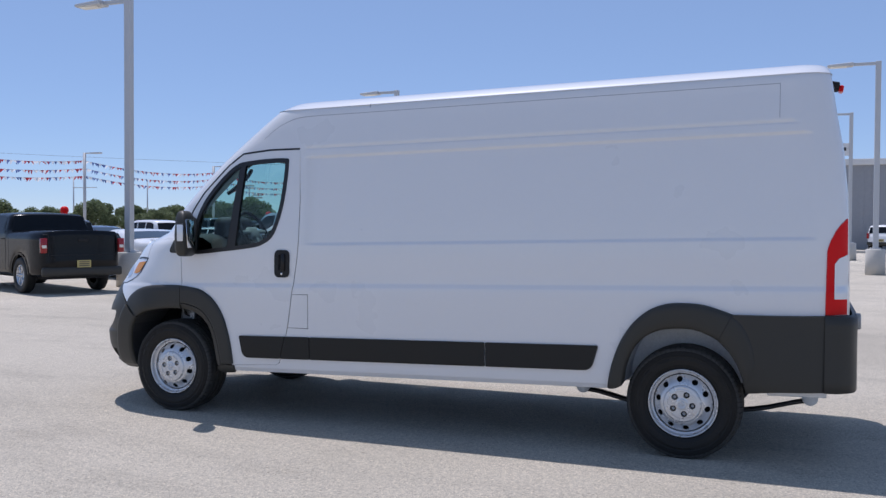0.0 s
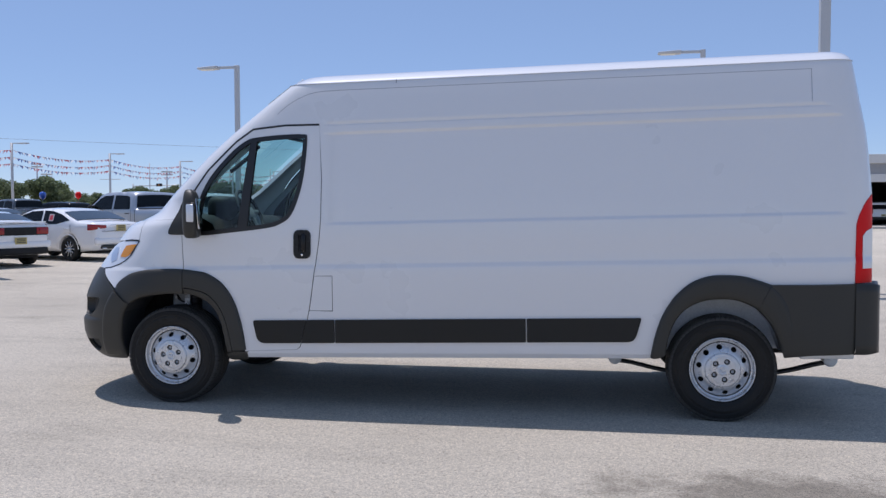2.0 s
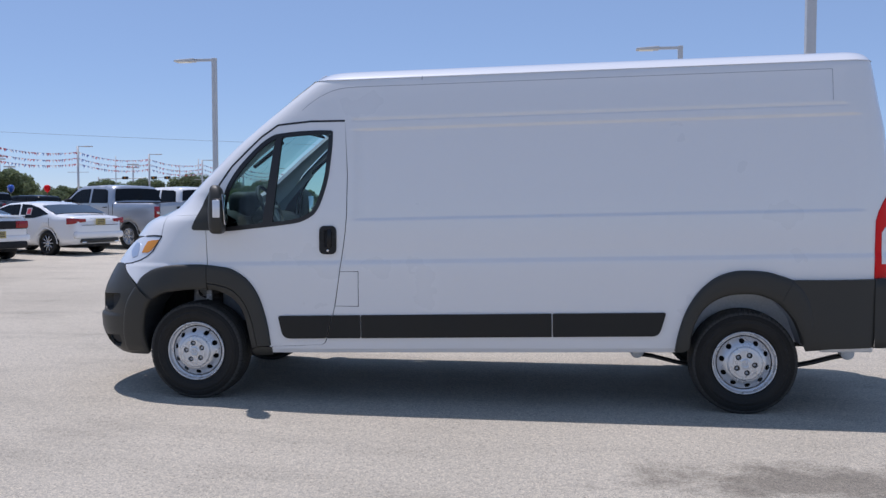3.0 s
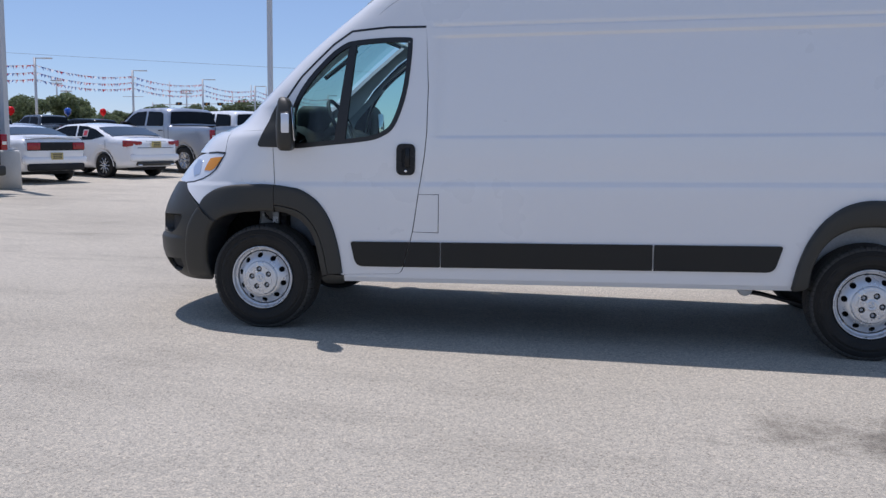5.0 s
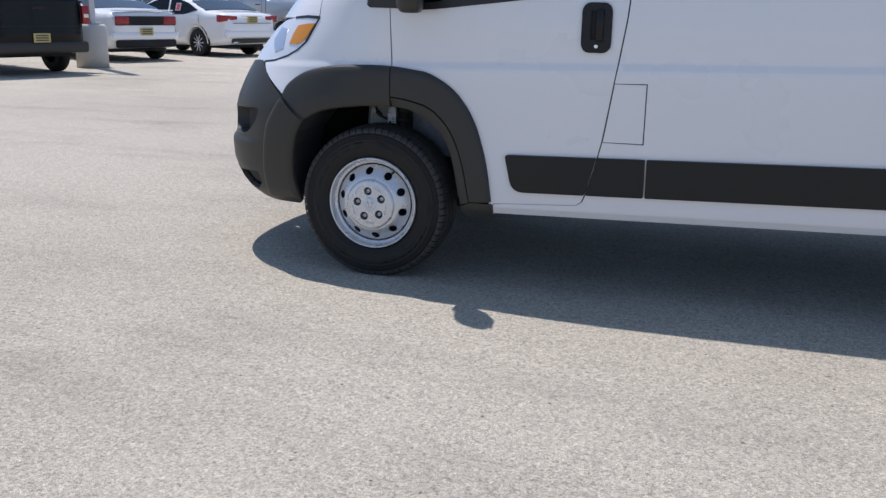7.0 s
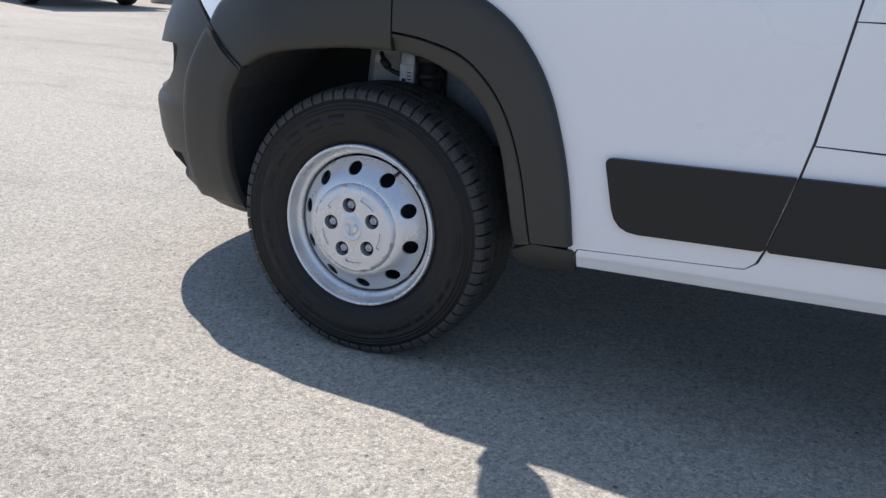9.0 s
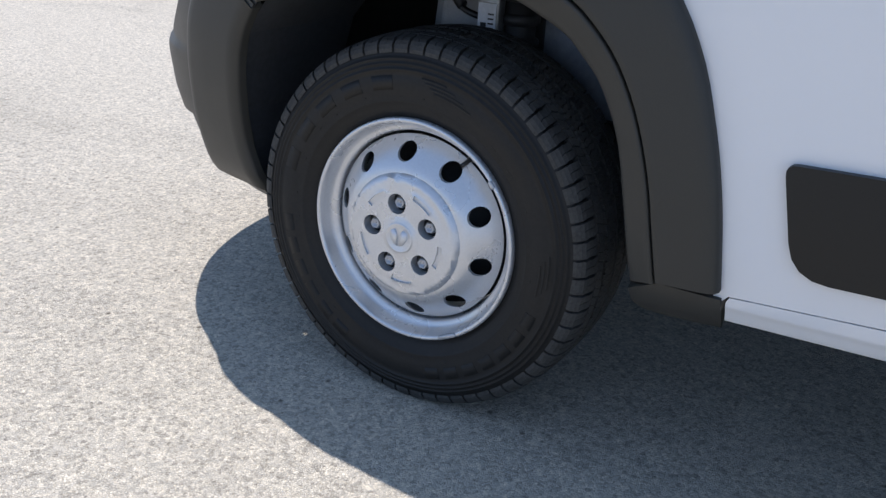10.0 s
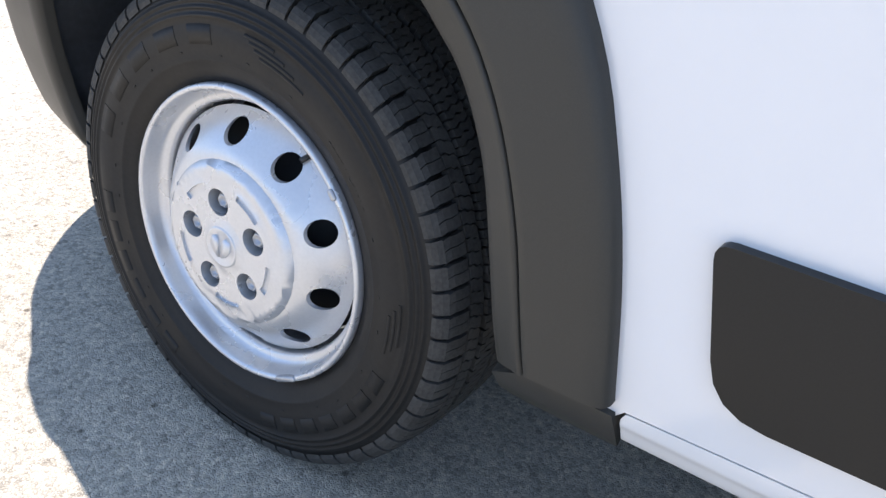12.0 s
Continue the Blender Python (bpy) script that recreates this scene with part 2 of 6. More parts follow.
def spline(points, per=6, closed=False):
    """Points of a smooth line through the given ones."""
    n = len(points)
    out = []
    for i in range(n if closed else n - 1):
        p = [Vector(points[(i + k) % n] if closed else points[min(max(i + k, 0), n - 1)]) for k in (-1, 0, 1, 2)]
        for k in range(per):
            t = k / per
            out.append(0.5 * (2 * p[1] + (p[2] - p[0]) * t + (2 * p[0] - 5 * p[1] + 4 * p[2] - p[3]) * t * t + (3 * p[1] - p[0] - 3 * p[2] + p[3]) * t**3))
    if not closed:
        out.append(Vector(points[-1]))
    return [tuple(v) for v in out]


def near_edge(pt, poly, d):
    p = Vector(pt)
    for a, b in zip(poly, poly[1:] + poly[:1]):
        a, b = Vector(a), Vector(b)
        ab = b - a
        t = max(0, min(1, (p - a).dot(ab) / max(ab.dot(ab), 1e-12)))
        if (p - a - t * ab).length < d:
            return True
    return False


def panel_bm(outline, holes=(), xs=0.07, zs=None, off=0.0, thick=0.012, step=0.035, mapped=True):
    """A sheet of the skin inside an outline of (x, true height), with turned-in edges."""
    loops = [[dom(*p) for p in dense(list(loop), 0.04)] if mapped else list(loop) for loop in (outline, *holes)]
    loops = [dense(l, step) for l in loops]
    s0, s1 = min(p[0] for p in loops[0]), max(p[0] for p in loops[0])
    z0, z1 = min(p[1] for p in loops[0]), max(p[1] for p in loops[0])
    ns = max(2, int((s1 - s0) / xs))
    cols = [s0 + (s1 - s0) * k / ns for k in range(ns + 1)]
    rws = zs if zs else [z0 + (z1 - z0) * k / max(2, int((z1 - z0) / xs)) for k in range(max(2, int((z1 - z0) / xs)) + 1)]
    coords, edges = [], []
    for l in loops:
        b = len(coords)
        coords += [Vector(p) for p in l]
        edges += [(b + k, b + (k + 1) % len(l)) for k in range(len(l))]
    for s in cols:
        for z in rws:
            if inside((s, z), loops[0]) and not any(inside((s, z), h) for h in loops[1:]) and not any(near_edge((s, z), l, 0.008) for l in loops):
                coords.append(Vector((s, z)))
    from_cdt = delaunay_2d_cdt(coords, edges, [], 0, 1e-6)
    vs, fs = from_cdt[0], from_cdt[2]
    bm = bmesh.new()
    lay = bm.verts.layers.float_vector.new("skin_normal")
    bv = []
    for v in vs:
        bv.append(bm.verts.new(skin(v[0], v[1], off)))
        bv[-1][lay] = skin_normal(v[0], v[1])
    for f in fs:
        c = sum((vs[k] for k in f), Vector((0, 0))) / len(f)
        p = [vs[k] for k in f]
        flat = abs((p[1] - p[0]).cross(p[2] - p[0])) < 4e-7
        if not flat and inside(c, loops[0]) and not any(inside(c, h) for h in loops[1:]):
            bm.faces.new([bv[k] for k in f])
    for l in loops:
        a = [bm.verts.new(skin(*p, off)) for p in l]
        b = [bm.verts.new(skin(*p, off - thick)) for p in l]
        for k in range(len(l)):
            q = (k + 1) % len(l)
            bm.faces.new((a[k], a[q], b[q], b[k]))
    loose = [v for v in bm.verts if not v.link_faces]
    bmesh.ops.delete(bm, geom=loose, context="VERTS")
    return bm


def tri_fill(outline, holes, step, spacing):
    """Flat triangles inside an outline: the points and the index triples."""
    loops = [dense(list(l), step) for l in (outline, *holes)]
    coords, edges = [], []
    for l in loops:
        b = len(coords)
        coords += [Vector(p) for p in l]
        edges += [(b + k, b + (k + 1) % len(l)) for k in range(len(l))]
    x0, x1 = min(p[0] for p in loops[0]), max(p[0] for p in loops[0])
    z0, z1 = min(p[1] for p in loops[0]), max(p[1] for p in loops[0])
    for i in range(1, int((x1 - x0) / spacing) + 1):
        for j in range(1, int((z1 - z0) / spacing) + 1):
            q = (x0 + i * spacing, z0 + j * spacing)
            if inside(q, loops[0]) and not any(inside(q, h) for h in loops[1:]) and not any(near_edge(q, l, spacing * 0.25) for l in loops):
                coords.append(Vector(q))
    res = delaunay_2d_cdt(coords, edges, [], 0, 1e-6)
    tris = []
    for f in res[2]:
        c = sum((res[0][k] for k in f), Vector((0, 0))) / len(f)
        p = [res[0][k] for k in f]
        if abs((p[1] - p[0]).cross(p[2] - p[0])) > 1e-8 and inside(c, loops[0]) and not any(inside(c, h) for h in loops[1:]):
            tris.append(f)
    return res[0], tris, loops


def part_keep(name, bm, material, parent=None, label="", smooth=True):
    """Like part, but leaves the faces' sides as built and takes the skin's own normals where they are known."""
    me = bpy.data.meshes.new(name)
    for f in bm.faces:
        f.smooth = smooth
    lay = bm.verts.layers.float_vector.get("skin_normal")
    known = [tuple(v[lay]) for v in bm.verts] if lay else []
    bm.to_mesh(me)
    if known:
        me.normals_split_custom_set_from_vertices(known)
    bm.free()
    me.materials.append(material)
    ob = new(name, me)
    ob.parent = parent
    if label:
        tagged(ob, label)
    return ob


def far_side(ob, under=None):
    """The same part on the passenger side; under a part that is itself mirrored it keeps its place."""
    c = new(ob.name.split(".")[0], ob.data)
    if under:
        c.parent = under
        return c
    c.parent = ob.parent
    c.matrix_basis = Matrix.Translation((0, 2 * MID, 0)) @ Matrix.Diagonal((1, -1, 1, 1))
    return c


van = thing("cargo_van", "white high-roof cargo van with black plastic lower trim, parked on concrete", "van")

# outlines, in x and true height
DOOR_CUT = [(1.158, 2.09), (1.180, 1.70), (1.176, 1.40), (1.163, 1.25), (1.143, 1.11), (1.113, 0.90), (1.088, 0.735), (1.058, 0.60), (1.030, 0.50), (1.012, 0.455), (0.990, 0.437)]
DOOR_TOP = [(1.158, 2.09), (0.90, 2.088), (0.649, 2.063), (0.52, 1.975), (0.40, 1.86), (0.298, 1.759), (0.20, 1.62), (0.12, 1.46), (0.10, 1.40)]
WIN = spline([(0.672, 1.99), (0.86, 2.008), (1.035, 2.010), (1.056, 1.985), (1.045, 1.80), (1.015, 1.62), (0.947, 1.44), (0.86, 1.372), (0.754, 1.343), (0.50, 1.312), (0.26, 1.288), (0.215, 1.31), (0.225, 1.45), (0.269, 1.60), (0.36, 1.745), (0.50, 1.895), (0.60, 1.968)], 4, True)
F_OUT = spline([(-0.465, 0.866), (-0.43, 0.920), (-0.33, 0.980), (-0.20, 1.010), (-0.01, 1.022), (0.118, 1.020), (0.22, 1.010), (0.30, 0.994), (0.405, 0.932), (0.474, 0.853), (0.518, 0.772), (0.543, 0.700), (0.563, 0.630), (0.579, 0.556), (0.590, 0.485), (0.599, 0.412), (0.603, 0.363)], 5)
F_IN = spline([(-0.325, 0.763), (-0.26, 0.796), (-0.19, 0.815), (-0.05, 0.833), (0.03, 0.838), (0.105, 0.838), (0.16, 0.832), (0.21, 0.820), (0.29, 0.782), (0.325, 0.750), (0.36, 0.710), (0.397, 0.630), (0.420, 0.530), (0.438, 0.440), (0.452, 0.376), (0.458, 0.350)], 5)
R_OUT = spline([(3.545, 0.449), (3.570, 0.58), (3.611, 0.71), (3.660, 0.805), (3.724, 0.891), (3.82, 0.970), (3.933, 1.012), (4.05, 1.020), (4.16, 1.012), (4.26, 0.985), (4.347, 0.955)], 6)
R_IN = spline([(3.648, 0.468), (3.664, 0.58), (3.700, 0.68), (3.745, 0.748), (3.81, 0.803), (3.90, 0.842), (4.016, 0.855), (4.11, 0.848), (4.19, 0.820), (4.245, 0.790), (4.270, 0.768)], 6)
GUT = 2.378
ZR = [0.345, 0.36, 0.372, 0.376, 0.38, 0.384, 0.39, 0.40, 0.42, 0.5, 0.6, 0.7, 0.8, 0.9, 0.96, 0.99, 1.005, 1.015, 1.025, 1.035, 1.045, 1.06, 1.12, 1.2, 1.28, 1.315, 1.325, 1.332, 1.338, 1.345, 1.352, 1.37, 1.45, 1.55, 1.65, 1.75, 1.85, 1.93, 1.975, 1.985, 1.992, 1.998, 2.004, 2.012, 2.025, 2.05, 2.058, 2.064, 2.07, 2.1, 2.2, 2.28, 2.34]

# ---- the van's body ----
SEAL_B = mat_nodes("black_rubber_seal", (0.012, 0.012, 0.013), 0.4)[0]
PILLAR = [(0.91, 2.394), (0.78, 2.29), (0.505, 2.075), (0.30, 1.905), (0.015, 1.645), (-0.16, 1.50), (-0.310, 1.382)]
TAIL_LINE = [(TS + TARC * 0.86, z) for z in (0.862, 1.1, 1.45, 1.7, 1.95, 2.15, GUT)]
R_MID = [((a[0] * 0.6 + b[0] * 0.4), (a[1] * 0.6 + b[1] * 0.4)) for a, b in zip(R_OUT, R_IN)]


def lower(pts, gap):
    return [(x, z - gap) for x, z in pts]


side_loop = [(0.607, 0.392), (2.03, 0.392), (3.56, 0.392)]
side_loop += [dom(*p) for p in R_MID[2:]] + [dom(4.40, 0.955)]
side_loop += TAIL_LINE
side_loop += [(4.2, GUT), (3.0, GUT), (2.0, GUT), (1.3, GUT)] + [dom(*p) for p in dense(PILLAR, 0.04, False)]
side_loop += [dom(0.094, 1.400)]
side_loop += [dom(x - 0.0055 * (z < 2.05), z + 0.007) for x, z in dense(DOOR_TOP[::-1], 0.04, False)]
CUT_X = curve_fn([p[1] for p in DOOR_CUT[::-1]], [p[0] for p in DOOR_CUT[::-1]])
side_loop += [dom(x + 0.006, z - 0.001) for x, z in DOOR_CUT[1:-1] if z > 0.99]
side_loop += [dom(CUT_X(0.983) + 0.005, 0.983), dom(1.2695, 0.986), dom(1.2695, 0.724), dom(CUT_X(0.725) + 0.005, 0.725)]
side_loop += [dom(x + 0.006, z - 0.001) for x, z in DOOR_CUT[1:-1] if z < 0.72]
side_loop += [dom(0.990, 0.4346), dom(0.612, 0.4145)]
FUEL = [(CUT_X(0.979) + 0.006, 0.9805), (1.2645, 0.9815), (1.2645, 0.7290), (CUT_X(0.7295) + 0.006, 0.7280), (CUT_X(0.80) + 0.006, 0.80), (CUT_X(0.90) + 0.006, 0.90)]
def loft_bm(s_of, zs, n=24, off=0.0, both=False, a=0.0, b=1.0):
    """Rows of skin between two ways along; s_of(z) gives both ends."""
    rows = []
    for z in zs:
        s0, s1 = s_of(z)
        row = [skin(s0 + (s1 - s0) * k / n, z, off) for k in range(n + 1)]
        if both:
            row += [Vector((p.x, 2 * MID - p.y, p.z)) for p in row[-2::-1]]
        rows.append(row)
    return grid_bm(rows)


side = part_keep("side_panel", panel_bm(side_loop, [], xs=0.075, zs=ZR, mapped=False, thick=0.035), WHITE, van)
far_side(side)
sill = part("sill", loft_bm(lambda z: (0.607, 3.56), [0.353, 0.355, 0.358, 0.362, 0.367, 0.372, 0.376, 0.380, 0.384, 0.387, 0.392], 44), WHITE, van)
far_side(sill)
part_keep("fuel_flap", panel_bm(FUEL, xs=0.05), WHITE, van)

door_loop = DOOR_TOP[:-1] + [(0.100, 1.40), (0.100, 1.27), (0.114, 1.015)]
F_SEAM = spline([(0.1130, 0.886), (0.16, 0.882), (0.21, 0.873), (0.27, 0.857), (0.30, 0.844), (0.335, 0.820), (0.387, 0.765), (0.430, 0.688), (0.463, 0.590), (0.482, 0.500), (0.498, 0.420)], 6)
D_OUT = [p for p in F_OUT if p[0] > 0.118 and p[1] > 0.41]
door_loop += [(x - 0.01, z - 0.02) for x, z in D_OUT[1:]] + [(0.61, 0.4165), (0.990, 0.437)]
door_loop += DOOR_CUT[::-1][1:-1]
door = part_keep("cab_door", panel_bm(door_loop, [WIN], xs=0.06, zs=ZR, thick=0.035), WHITE, van, "white cab door with tinted window, closed")
far_door = far_side(door)


def centre_s(z):
    return NOSE(z) + NOSE_D(z) - NARC


roof_z = [2.374, 2.378, 2.388, 2.40, 2.413, 2.425, 2.437, 2.448, 2.458, 2.466, 2.474, 2.48, 2.485, 2.4885, 2.491, 2.493, 2.4945, 2.495]
roof_rows = []
for z in roof_z:
    s0, s1 = centre_s(z), TS + TARC
    ts = [s0 + (1.5 - s0) * k / 40 for k in range(40)] + [1.5 + (TS - 1.5) * k / 20 for k in range(20)] + [TS + TARC * k / 14 for k in range(15)]
    near = [skin(s, z, 0.005 if z < 2.376 else 0.0) for s in ts]
    roof_rows.append(near)
bm = grid_bm(roof_rows)
grid_bm([[Vector((p.x, 2 * MID - p.y, p.z)) for p in r] for r in roof_rows], bm)
grid_bm([[r[-1] for r in roof_rows], [Vector((r[-1].x, 2 * MID - r[-1].y, r[-1].z)) for r in roof_rows]], bm)
part("roof", bm, WHITE, van)
bm = loft_bm(lambda z: (TS + TARC * 0.87, TS + TARC), [0.5, 0.9, 1.3, 1.6, 1.9, 2.1, 2.2, 2.3, 2.376], 5)
rear_rows = []
for z in [0.42, 0.9, 1.3, 1.6, 1.9, 2.1, 2.2, 2.3, 2.376]:
    p = skin(TS + TARC, z)
    rear_rows.append([p, Vector((p.x, 2 * MID - p.y, p.z))])
grid_bm(rear_rows, bm)
part("rear_door", bm, WHITE, van)

pil = curve_fn([p[1] for p in PILLAR[::-1]], [p[0] for p in PILLAR[::-1]])
part("windscreen", loft_bm(lambda z: (dom(pil(z) - 0.02, z + RAKE * pil(z))[0], centre_s(z)), [1.385, 1.45, 1.55, 1.65, 1.75, 1.85, 1.95, 2.05, 2.15, 2.25], 16, off=-0.004, both=True), GLASS, van)
part("windscreen_header", loft_bm(lambda z: (dom(pil(z), z + RAKE * pil(z))[0], centre_s(z)), [2.25, 2.28, 2.31, 2.335, 2.36, 2.378], 16, both=True), WHITE, van)
HOODX = curve_fn([1.10, 1.20, 1.24, 1.30, 1.35, 1.388], [-0.60, -0.35, -0.285, -0.280, -0.275, -0.265])
part("bonnet", loft_bm(lambda z: (dom(HOODX(z), z + RAKE * HOODX(z))[0], centre_s(z)), [1.238, 1.26, 1.29, 1.32, 1.345, 1.36, 1.375, 1.388], 16, both=True), WHITE, van)
part("bonnet_front", loft_bm(lambda z: (dom(NOSE(z) + 0.05, z + RAKE * NOSE(z))[0], centre_s(z)), [1.03, 1.08, 1.13, 1.18, 1.238], 16, both=True), WHITE, van)

fender_loop = [(0.0955, 1.397), (-0.02, 1.393), (-0.144, 1.388), (-0.22, 1.388), (-0.268, 1.385), (-0.272, 1.345), (-0.277, 1.295), (-0.279, 1.236), (-0.345, 1.122), (-0.40, 1.080), (-0.463, 1.050), (-0.55, 1.024), (-0.632, 1.012),
               (-0.600, 0.965), (-0.563, 0.935), (-0.472, 0.872)] + [(x, z - 0.02) for x, z in F_OUT if -0.46 < x < 0.09] + [(0.1085, 1.000), (0.0955, 1.27)]
fender = part_keep("front_wing", panel_bm(fender_loop, xs=0.04, zs=ZR), WHITE, van)
far_side(fender)
head_loop = [(-0.281, 1.230), (-0.348, 1.118), (-0.40, 1.076), (-0.463, 1.046), (-0.55, 1.020), (-0.640, 1.010), (-0.76, 1.02), (-0.72, 1.10), (-0.64, 1.17), (-0.55, 1.21), (-0.454, 1.228), (-0.36, 1.236)]
REFLECTOR = mat_nodes("frosted_reflector", (0.50, 0.55, 0.64), 0.3, metal=0.6, coat=0.5)[0]
headlamp = part_keep("headlamp", panel_bm(head_loop, xs=0.03), CLEAR, van, "clear headlamp with amber turn signal")
far_side(headlamp)
part_keep("turn_signal", panel_bm([(-0.303, 1.204), (-0.340, 1.152), (-0.372, 1.118), (-0.405, 1.104), (-0.460, 1.103), (-0.442, 1.150), (-0.416, 1.190), (-0.36, 1.200)], xs=0.03, off=0.004), AMBER, headlamp, "amber turn signal lens")
part_keep("lamp_rim", panel_bm([(-0.350, 1.116), (-0.275, 1.230), (-0.283, 1.238), (-0.36, 1.240), (-0.45, 1.232), (-0.45, 1.222), (-0.36, 1.228), (-0.287, 1.224), (-0.355, 1.122)], xs=0.05, off=0.003), SEAL_B, headlamp)
part_keep("reflector_bowl", panel_bm([(-0.50, 1.17), (-0.56, 1.18), (-0.60, 1.12), (-0.56, 1.06), (-0.50, 1.08)], xs=0.03, off=0.003), REFLECTOR, headlamp)

bumper_loop = [(-0.402, 0.345), (-0.408, 0.326), (-0.430, 0.315), (-0.60, 0.302), (-0.80, 0.300)]
bz = [0.30, 0.45, 0.55, 0.62, 0.70, 0.85, 1.0]
bumper_s = [dom(*p) for p in bumper_loop] + [(centre_s(z), z) for z in bz] + [dom(-0.66, 1.018), dom(-0.607, 0.975), dom(-0.570, 0.930), dom(-0.478, 0.857), dom(-0.338, 0.756), dom(-0.352, 0.74), dom(-0.382, 0.69), dom(-0.405, 0.62), dom(-0.424, 0.52), dom(-0.427, 0.44), dom(-0.418, 0.38)]
FOG = spline([(-0.499, 0.798), (-0.512, 0.745), (-0.560, 0.700), (-0.640, 0.664), (-0.76, 0.655), (-0.94, 0.655), (-0.985, 0.700), (-0.980, 0.765), (-0.92, 0.785), (-0.75, 0.793), (-0.60, 0.800)], 3, True)
FOG_LOW = [dom(*p) for p in ((-0.67, 0.46), (-0.655, 0.40), (-0.70, 0.355), (-0.84, 0.35), (-0.86, 0.44))]
BZ = [0.31, 0.35, 0.40, 0.46, 0.52, 0.57, 0.595, 0.61, 0.62, 0.63, 0.64, 0.65, 0.67, 0.72, 0.78, 0.85, 0.92, 0.98, 1.01]
bumper = part_keep("front_bumper", panel_bm(bumper_s, [FOG, FOG_LOW], xs=0.035, zs=BZ, mapped=False, thick=0.022), PLASTIC, van, "black textured plastic front bumper")
fog_mid = (sum(p[0] for p in FOG) / len(FOG), sum(p[1] for p in FOG) / len(FOG))
shrink = lambda f: [(fog_mid[0] + (p[0] - fog_mid[0]) * f, fog_mid[1] + (p[1] - fog_mid[1]) * f) for p in FOG]
part("scoop", grid_bm([[skin(*p, d) for p in shrink(f)] for f, d in ((1.0, -0.003), (0.97, -0.025), (0.90, -0.07))], None, True), PLASTIC, bumper)
part_keep("bumper_recess", panel_bm(shrink(0.92), off=-0.069, thick=0.001, xs=0.05, mapped=False), DARK, bumper)
part_keep("bumper_recess", panel_bm(FOG_LOW, off=-0.035, thick=0.001, xs=0.05, mapped=False), DARK, bumper)
far_side(bumper)


ROUND = ((0.0, 0.35), (0.05, 0.75), (0.14, 0.95), (0.30, 1.0), (0.6, 1.0), (0.86, 0.92), (0.95, 0.72), (1.0, 0.35))
OUTER = ((0.0, 0.35), (0.05, 0.75), (0.14, 0.95), (0.30, 1.0), (0.6, 1.0), (0.9, 1.0), (0.985, 0.98), (1.0, 0.9))
INNER = ((0.0, 0.55), (0.03, 0.75), (0.15, 0.70), (0.4, 0.35), (0.65, 0.10), (0.85, -0.15), (0.95, -0.30), (1.0, -0.50))


def flare_bm(outer, inner, bulge=0.020, lip=0.06, lift=0.004, prof=ROUND, ramp=0):
    """A rounded plastic band between two lines of the skin, curled in at the inner one."""
    rows = []
    for n, (o, i) in enumerate(zip(outer, inner)):
        grow_in = 0.15 + 0.85 * sm(0, ramp, n) if ramp else 1.0
        row = [on(*o, -0.012)]
        for u, h in prof:
            row.append(on(o[0] + (i[0] - o[0]) * u, o[1] + (i[1] - o[1]) * u, lift + bulge * h * grow_in))
        row.append(on(*i, -lip * 0.4))
        row.append(on(*i, -lip))
        rows.append(row)
    bm = grid_bm(rows)
    for row in (rows[0], rows[-1]):
        bm.faces.new([bm.verts.new(p) for p in row])
    return bm


def resample(pts, n):
    ds = [0.0]
    for a, b in zip(pts, pts[1:]):
        ds.append(ds[-1] + math.dist(a, b))
    out = []
    for k in range(n):
        d = ds[-1] * k / (n - 1)
        i = min(max(int(np.searchsorted(ds, d)) - 1, 0), len(pts) - 2)
        t = (d - ds[i]) / (ds[i + 1] - ds[i])
        out.append(tuple(pts[i][c] + (pts[i + 1][c] - pts[i][c]) * t for c in range(len(pts[0]))))
    return out




def upto(pts, x):
    """The line up to x, cut exactly there."""
    k = next(i for i, p in enumerate(pts) if p[0] > x)
    (x0, z0), (x1, z1) = pts[k - 1], pts[k]
    return list(pts[:k]) + [(x, z0 + (z1 - z0) * (x - x0) / (x1 - x0))]


def after(pts, x):
    """The line from x on, cut exactly there."""
    k = next(i for i, p in enumerate(pts) if p[0] > x)
    (x0, z0), (x1, z1) = pts[k - 1], pts[k]
    return [(x, z0 + (z1 - z0) * (x - x0) / (x1 - x0))] + list(pts[k:])


# the rounded ridge of the bumper in front of the wheel
RIDGE = ((0.0, 0.0), (0.03, 0.35), (0.07, 0.80), (0.12, 1.0), (0.20, 0.97), (0.45, 0.60), (0.80, 0.25), (1.0, 0.05))
ridge_out = resample(spline([(-0.481, 0.850), (-0.537, 0.775), (-0.576, 0.700), (-0.603, 0.587), (-0.622, 0.469), (-0.622, 0.350)], 6), 30)
ridge_in = resample(spline([(-0.344, 0.748), (-0.380, 0.690), (-0.403, 0.620), (-0.422, 0.520), (-0.425, 0.440), (-0.402, 0.350)], 6), 30)
ridge = part("arch_ridge", flare_bm(ridge_out, ridge_in, bulge=0.015, lip=0.02, lift=0.001, prof=RIDGE), PLASTIC, bumper)
far_side(ridge)
flare_front = part("wing_flare", flare_bm(resample(upto(F_OUT, 0.1085), 44), resample(upto(F_IN, 0.1085), 44), ramp=16), PLASTIC, van)
far_side(flare_front)
do = after(F_OUT, 0.1130)


